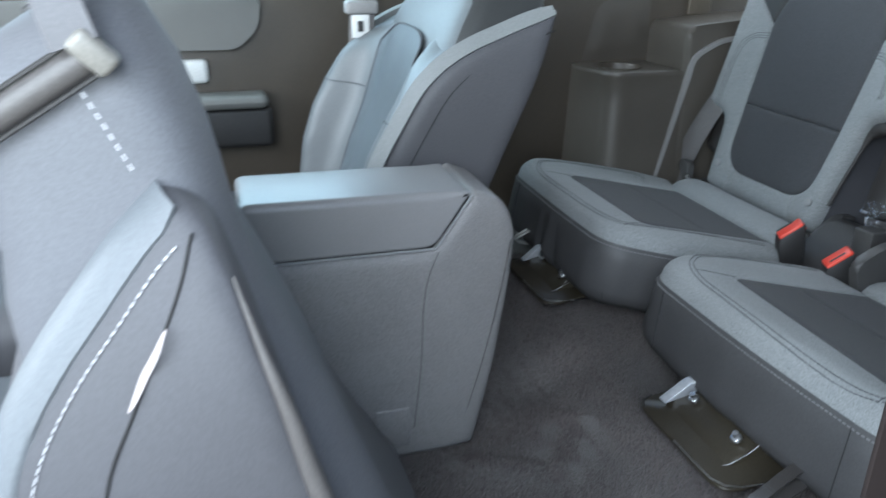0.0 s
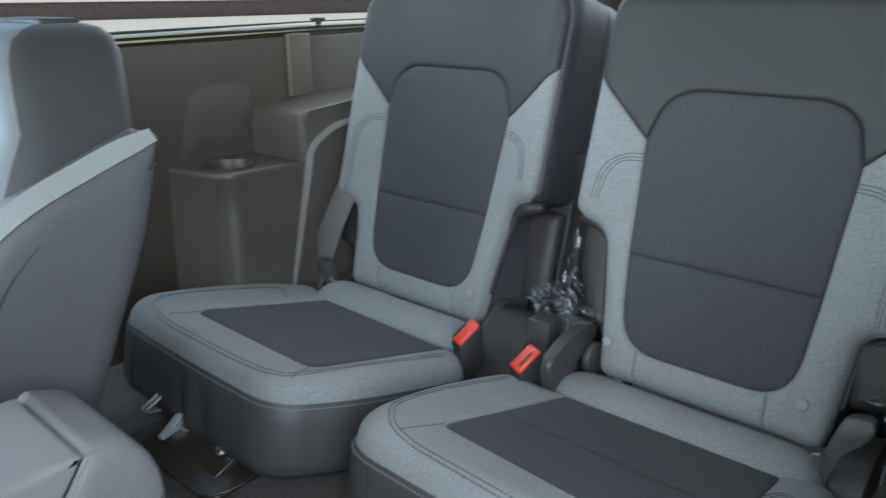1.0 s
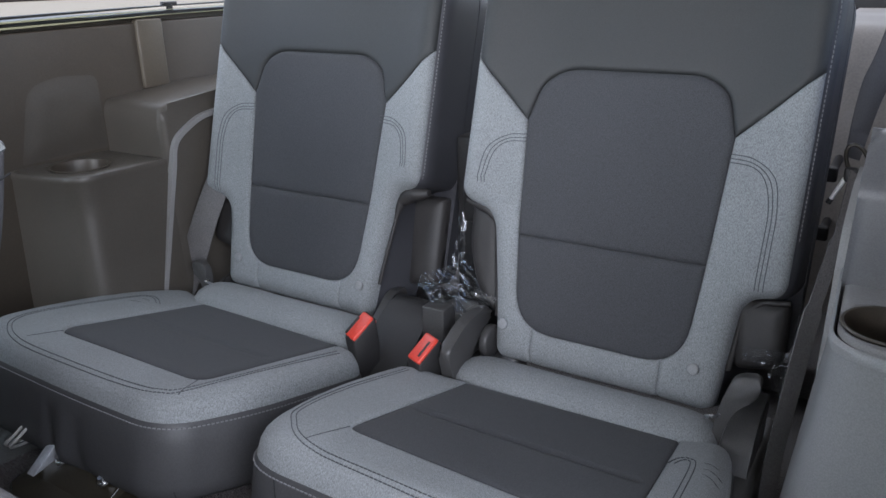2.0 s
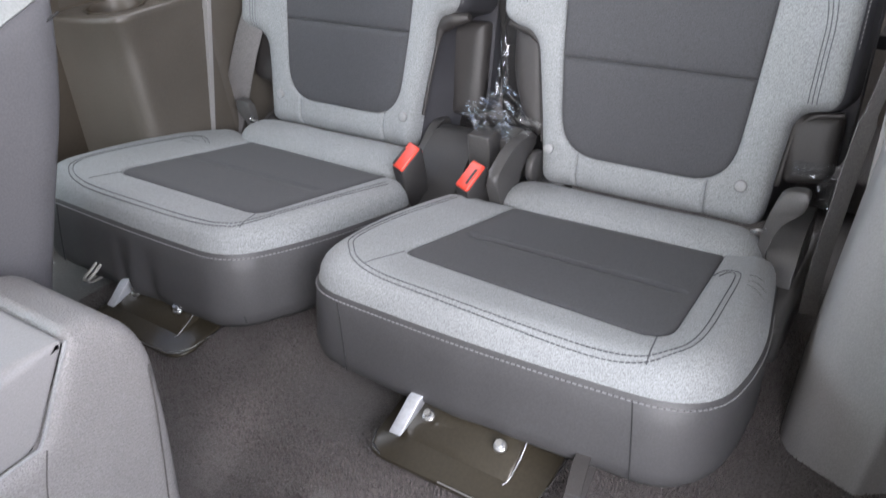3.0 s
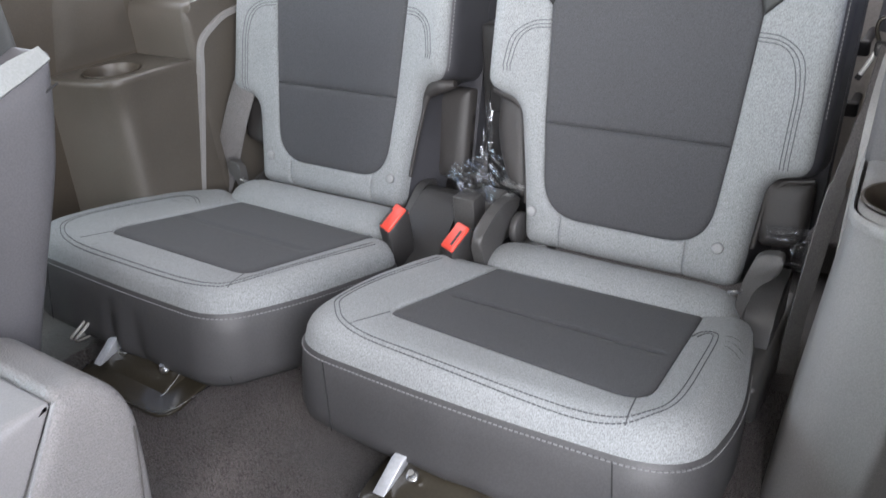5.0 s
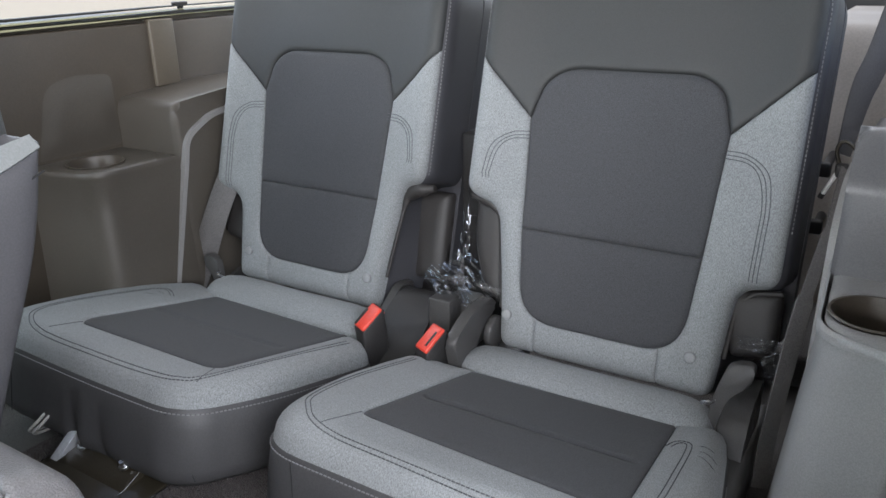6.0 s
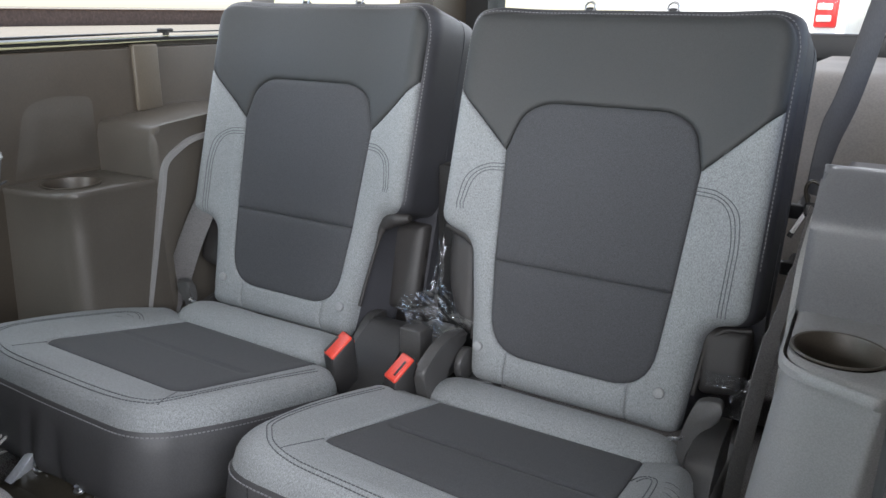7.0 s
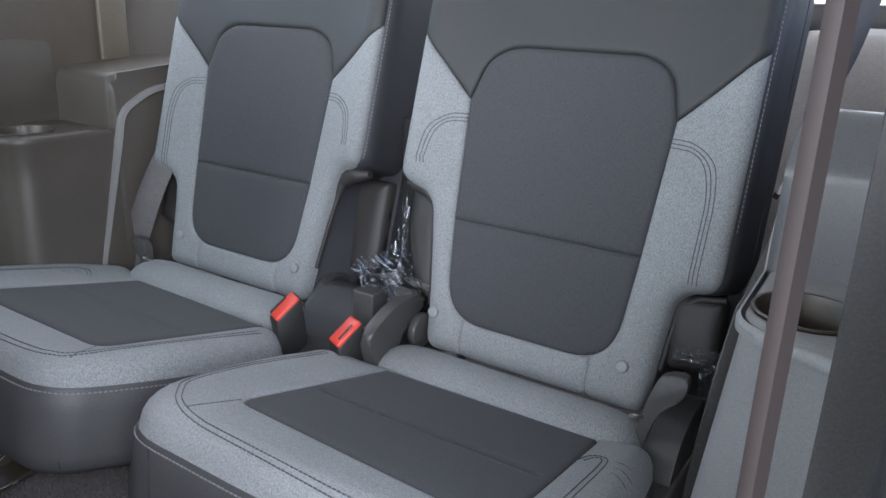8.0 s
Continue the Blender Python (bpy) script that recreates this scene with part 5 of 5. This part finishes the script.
# ---- second-row seats ----


def second_row_seat(x0, y0, z0, tilt, label, near):
    """Backrest turned by tilt about its pivot at (x0, y0, z0); forward is -y."""
    s = thing("second_row_seat", label, "car seat", (x0, y0, FLOOR), "second-row seats")
    turn = Matrix.Translation((x0, y0, z0)) @ pose(0, 0, 0, tilt, 0, 0)

    def P(x, y, z):
        return turn @ Vector((x, y, z))
    bm = bmesh.new()
    rings = []
    levels = [(-0.02, -0.262, -0.13, 0.195), (0.08, -0.252, -0.10, 0.197), (0.15, -0.235, -0.077, 0.198), (0.21, -0.215, -0.057, 0.198), (0.27, -0.19, -0.035, 0.197), (0.36, -0.16, -0.002, 0.192), (0.40, -0.145, 0.010, 0.188), (0.43, -0.13, 0.018, 0.183),
              (0.455, -0.112, 0.022, 0.177), (0.49, -0.106, 0.030, 0.170), (0.518, -0.098, 0.037, 0.164), (0.534, -0.086, 0.037, 0.154), (0.543, -0.066, 0.030, 0.138), (0.547, -0.045, 0.018, 0.115)]
    if near:
        deep = ((-0.02, -0.06), (0.193, -0.017), (0.25, -0.008), (0.311, 0.0), (0.363, 0.006), (0.398, 0.016), (0.435, 0.030), (0.47, 0.041), (0.502, 0.046), (0.534, 0.044), (0.55, 0.02))
        levels = [(z, yf, float(np.interp(z, [q[0] for q in deep], [q[1] for q in deep])), w) for z, yf, yr, w in levels]
    else:
        levels = [(z, yf, yr - (0.024 if z < 0.38 else 0.012 if z < 0.42 else 0.0), w) for z, yf, yr, w in levels]
    for z, yf, yr, w in levels:
        yc, d = (yf + yr) / 2, (yr - yf) / 2
        ring = []
        for k in range(56):
            a = 2 * math.pi * k / 56
            ca, sa = math.cos(a), math.sin(a)
            px = w * math.copysign(abs(ca) ** 0.42, ca)
            if not near:
                px *= 1 - 0.36 * min(1.0, max(0.0, (z - 0.40) / 0.147)) ** 1.8
            py = d * math.copysign(abs(sa) ** 0.42, sa)
            if near and sa > 0:
                py -= 0.050 * min(1.0, max(0.0, (0.5 - ca) / 1.3)) * min(1.0, max(0.0, (z - 0.02) / 0.10))
            ring.append(bm.verts.new(P(px, yc + py, z)))
        rings.append(ring)
    shell = bmesh.new()
    for i, (a, b) in enumerate(zip(rings, rings[1:])):
        for k in range(56):
            if not near and not 33 <= k < 51:
                shell.faces.new([shell.verts.new(v.co) for v in (a[k], a[(k + 1) % 56], b[(k + 1) % 56], b[k])])
            else:
                bm.faces.new((a[k], a[(k + 1) % 56], b[(k + 1) % 56], b[k]))
    bm.faces.new(rings[0][::-1])
    bm.faces.new(rings[-1])
    # each seat's leather tone carries how much light falls on it
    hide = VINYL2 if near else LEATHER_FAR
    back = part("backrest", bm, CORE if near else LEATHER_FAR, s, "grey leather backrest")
    if near:
        shell.free()
    else:
        bmesh.ops.remove_doubles(shell, verts=shell.verts, dist=1e-5)
        part("rear_cover", shell, UPPER, back, "dark vinyl rear cover")
    front = [(0.004, 0.452), (-0.035, 0.441), (-0.071, 0.428), (-0.108, 0.414), (-0.141, 0.397), (-0.166, 0.378), (-0.187, 0.355), (-0.216, 0.308), (-0.241, 0.261), (-0.262, 0.20), (-0.275, 0.12), (-0.285, 0.02)]
    rear = [(-0.150, 0.02), (-0.125, 0.12), (-0.090, 0.215), (-0.060, 0.285), (-0.028, 0.355), (-0.012, 0.40), (-0.002, 0.436)]
    if near:
        rear = [(-0.10, 0.02), (-0.078, 0.10), (-0.055, 0.19), (-0.037, 0.26), (-0.020, 0.314), (-0.010, 0.352), (0.001, 0.392), (0.008, 0.425)]
        front[0] = (-0.006, 0.448)

    def bow(v):
        return 0.235 - (0.05 if near else 0.012) * max(0.0, (v - 0.30) / 0.155) ** 2
    def front_point(sx, t, z, lift, narrow=1.0):
        """A point of the seat's front at height z; t runs from the middle (0) to the side's edge (1)."""
        a = float(np.interp(z, [q[1] for q in front[::-1]], [q[0] for q in front[::-1]]))
        core = float(np.interp(z, [q[0] for q in levels], [q[1] for q in levels]))
        fade = min(1.0, max(0.0, (0.452 - z) / 0.08))
        knots = [(0.0, core - 0.006), (0.05, core - 0.007), (0.10, core - 0.003 - 0.004 * fade), (0.14, core - 0.004 - 0.022 * fade), (0.175, a - 0.004 - (0.030 if sx < 0 else 0.004) * fade),
                 (bow(z) - 0.020, a - 0.004 - (0.020 if sx < 0 else 0.004) * fade), (bow(z) - 0.005, a + 0.001)]
        path = smooth_path([(x, y, 0) for x, y in knots], 6)
        i = min(len(path) - 1.001, t * (len(path) - 1))
        q = path[int(i)].lerp(path[int(i) + 1], i - int(i))
        return P(sx * q.x * narrow, q.y - lift, z)

    def front_strip(sx, t0, t1):
        bm = bmesh.new()
        grid = []
        for j in range(31):
            row = []
            for k in range(21):
                t = t0 + (t1 - t0) * k / 20
                z = 0.02 + (0.418 if t0 else 0.392 - 0.034 * (t / t1) ** 4) * j / 30
                sunk = min(1.0, max(0.0, (z - 0.335) / 0.09)) ** 2 if t0 else 0.0
                row.append(bm.verts.new(front_point(sx, t, z, -0.030 * sunk, 1 - 0.16 * sunk)))
            grid.append(row)
        for r0, r1 in zip(grid, grid[1:]):
            for k in range(20):
                bm.faces.new((r0[k], r0[k + 1], r1[k + 1], r1[k]) if sx > 0 else (r0[k], r1[k], r1[k + 1], r0[k + 1]))
        return bm
    for sx in (1, -1):
        pulled = 0.05 if near and sx < 0 else 0.0
        out = rounded([(a, b, 0.02) for a, b in front] + [(a - pulled, b, 0.02) for a, b in rear], 4)
        bm = panel(out, lambda u, v, h, sx=sx: P(sx * (bow(v) + h), u, v), lambda p, d: 0.014 * (np.sqrt(np.maximum(1 - (1 - np.minimum(d, 0.016) / 0.016) ** 2, 0)) - 1), 0.012, skirt=0.045)
        wing = part("side_bolster", bm, VINYL2 if near else SIDE, back, "leather side bolster")
        edge = smooth_path([(a, b, 0) for a, b in front], 4)
        n = len(edge)
        if near:
            bm = bmesh.new()
            rows = []
            sew = []
            for i, p in enumerate(edge):
                d = (edge[min(i + 1, n - 1)] - edge[max(i - 1, 0)]).normalized()
                nrm = Vector((-d.y, d.x, 0))
                wide = 0.020 * min(1.0, 0.75 + i / 8)
                row = []
                for k in range(9):
                    w = -0.001 + wide * k / 8
                    puffed = 0.014 * (math.sqrt(max(0.0, 1 - (1 - min(max(w, 0), 0.016) / 0.016) ** 2)) - 1)
                    q = p + nrm * w
                    row.append(bm.verts.new(P(sx * (bow(q.y) + puffed + (0.0016 if 0 < k < 8 else -0.001)), q.x, q.y)))
                rows.append(row)
                q = p + nrm * (wide + 0.0055)
                sew.append(P(sx * (bow(q.y) + 0.0010), q.x, q.y))
            for r0, r1 in zip(rows, rows[1:]):
                for k in range(8):
                    bm.faces.new((r0[k], r0[k + 1], r1[k + 1], r1[k]))
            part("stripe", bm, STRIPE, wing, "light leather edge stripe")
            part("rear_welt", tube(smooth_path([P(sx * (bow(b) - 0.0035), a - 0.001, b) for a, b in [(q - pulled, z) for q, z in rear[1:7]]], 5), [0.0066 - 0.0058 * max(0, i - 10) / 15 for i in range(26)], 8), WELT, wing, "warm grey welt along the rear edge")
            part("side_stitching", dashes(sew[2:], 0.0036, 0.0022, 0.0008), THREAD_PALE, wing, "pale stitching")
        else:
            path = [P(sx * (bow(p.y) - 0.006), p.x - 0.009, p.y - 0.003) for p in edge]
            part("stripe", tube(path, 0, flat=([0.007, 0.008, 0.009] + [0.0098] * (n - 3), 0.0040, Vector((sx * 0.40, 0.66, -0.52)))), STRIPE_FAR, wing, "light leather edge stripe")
        part("front_bolster", front_strip(sx, 0.40, 1.0), hide, back, "grey leather front bolster", recalc=False)
        seam = [P(sx * (bow(b) + 0.0004), a + 0.030, b - 0.016) for a, b in front[1:]] if not near else [P(sx * (bow(b) + 0.0004), a, b) for a, b in ((-0.004, 0.421), (-0.029, 0.400), (-0.079, 0.367), (-0.120, 0.338), (-0.165, 0.28), (-0.195, 0.20), (-0.21, 0.10))]
        part("side_seam", tube(smooth_path(seam, 6), 0.0010, 6), SEAM, wing)
        if near and sx > 0:
            m = Matrix.Translation(P(bow(0.38) + 0.004, -0.062, 0.380)) @ pose(0, 0, 0, tilt - 59, 0, 0)
            tag = bmesh.new()
            rows = [[tag.verts.new(m @ Vector((0.002 * math.sin(i * 1.1) + k * 0.0012, 0.0021 * (2 * j - 1) * math.sin(math.pi * (i + 1.2) / 12.4), -0.024 + 0.048 * i / 10))) for i in range(11) for j in range(2)] for k in range(2)]
            for k in range(2):
                for i in range(10):
                    q = rows[k]
                    tag.faces.new((q[2 * i], q[2 * i + 1], q[2 * i + 3], q[2 * i + 2]))
            part("airbag_tag", tag, TAG, wing, "small white cloth tag")
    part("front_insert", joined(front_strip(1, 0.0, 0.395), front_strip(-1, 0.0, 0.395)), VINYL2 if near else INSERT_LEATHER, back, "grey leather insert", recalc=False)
    for sx in (1, -1):
        arch = [front_point(sx, 0.396 * (1 - i / 8), 0.412 - 0.034 * (1 - i / 8) ** 4, 0.001) for i in range(9)]
        part("insert_seam", tube([front_point(sx, 0.398, 0.02 + 0.356 * i / 20, 0.0) for i in range(20)] + arch, 0.0014, 6), THREAD_DARK, back)
        part("bolster_seam", tube([front_point(sx, 0.42 + 0.45 * i / 12, 0.30 + 0.01 * i / 12, 0.0005) for i in range(13)], 0.0012, 6), THREAD_DARK, back)
    part("headrest_slot", moved(box((-0.06, -0.03, 0.544), (0.06, 0.012, 0.552), 0.003), turn), BLACK, back, "black headrest guide")
    if near:
        for z in (0.505, 0.524):
            part("shoulder_seam", tube(smooth_path([P(0.174 - 0.10 * max(0, -y - 0.085) * 8, y, z) for y in (0.01, -0.02, -0.05, -0.08, -0.10)], 4), 0.0014, 6), BLACK, back)
        part("shoulder_roll", tube(smooth_path([P(0.168, 0.008, 0.5145), P(0.169, -0.03, 0.5145), P(0.166, -0.07, 0.5145), P(0.15, -0.098, 0.5145)], 5), 0.0085, 12), WELT, back, "warm grey rounded shoulder roll")
        part("belt_guide", moved(box((-0.006, -0.007, -0.013), (0.006, 0.007, 0.011), 0.004), Matrix.Translation(P(0.178, 0.010, 0.516)) @ pose(0, 0, 0, tilt + 12, 10, 0)), GUIDE, back, "pale plastic belt guide")
        part("belt_strap", tube(smooth_path([P(0.180, 0.006, 0.522), P(0.176, 0.010, 0.538), P(0.165, 0.016, 0.56), P(0.12, 0.03, 0.60)], 5), 0, flat=(0.012, 0.0012, turn.to_3x3() @ Vector((0.1, 0.9, -0.3)))), SIDE, back)
        part("shoulder_stitching", dashes(smooth_path([P(0.1805, -0.006, 0.503), P(0.184, -0.008, 0.48), P(0.187, -0.011, 0.455)], 5), 0.0032, 0.0026, 0.0007), THREAD_PALE, back, "coarse pale stitching")
    part("cushion", box((x0 - 0.235, y0 - 0.80, FLOOR + 0.03), (x0 + 0.235, y0 - 0.20, FLOOR + 0.165), 0.045, 5), VINYL2, s, "grey leather cushion")
    part("base", box((x0 - 0.215, y0 - 0.74, FLOOR - 0.01), (x0 + 0.215, y0 - 0.13, FLOOR + 0.05), 0.02), BLACK, s)
    return s


second_row_seat(-0.282, -0.373, 0.587, 0, "grey leather second-row seat with light edge stripes", False)
second_row_seat(0.308, -0.612, 0.625, 31, "grey leather second-row seat slid and tipped forward", True)

# buckle tongue and belt on the far pillar
belt = thing("seat_belt", "grey second-row belt hanging by the door pillar", "seat belt", (-0.48, -0.55, 0.95), "second-row belts")
part("webbing", tube(smooth_path([(-0.60, -0.44, 1.50), (-0.53, -0.50, 1.20), (-0.475, -0.552, 1.02), (-0.474, -0.556, 0.90), (-0.52, -0.53, 0.70), (-0.60, -0.50, 0.56)], 8), 0, flat=(0.022, 0.0012, (0.3, 0.9, 0))), WEB_GREY, belt)
part("tongue_grip", box((-0.490, -0.585, 1.000), (-0.455, -0.530, 1.022), 0.005), PLASTIC_GREY, belt)
part("label", box((-0.452, -0.578, 0.962), (-0.4505, -0.548, 1.000), 0.0005), WHITE, belt, "white label with a black mark")
part("label_mark", box((-0.4504, -0.568, 0.972), (-0.4498, -0.558, 0.990), 0.0002), BLACK, belt)

# ---- far door lining ----
door = thing("door_1", "dark door lining with grey padded panel and armrest", "car door", (-0.70, -0.9, 0.53), kind="structure")
part("door_panel", box((-0.70, -1.45, 0.53), (-0.672, -0.49, 1.036), 0.006), PLASTIC, door)
part("upper_pad", prism(rounded([(-1.40, 0.925, 0.01), (-1.40, 1.015, 0.01), (-0.716, 1.012, 0.01), (-0.724, 0.960, 0.02), (-0.765, 0.922, 0.02)], 5), lambda a, b, c: Vector((c, a, b)), (-0.676, -0.650), 0.008), PLASTIC_DOOR, door, "grey padded upper panel")
part("pull_handle", box((-0.674, -0.925, 0.859), (-0.650, -0.823, 0.905), 0.010), HANDLE, door, "pale door handle")
part("armrest", box((-0.674, -1.40, 0.815), (-0.60, -0.717, 0.842), 0.014), PLASTIC_DOOR, door, "padded armrest")
part("map_pocket", box((-0.674, -1.40, 0.735), (-0.625, -0.71, 0.815), 0.012), BLACK, door)
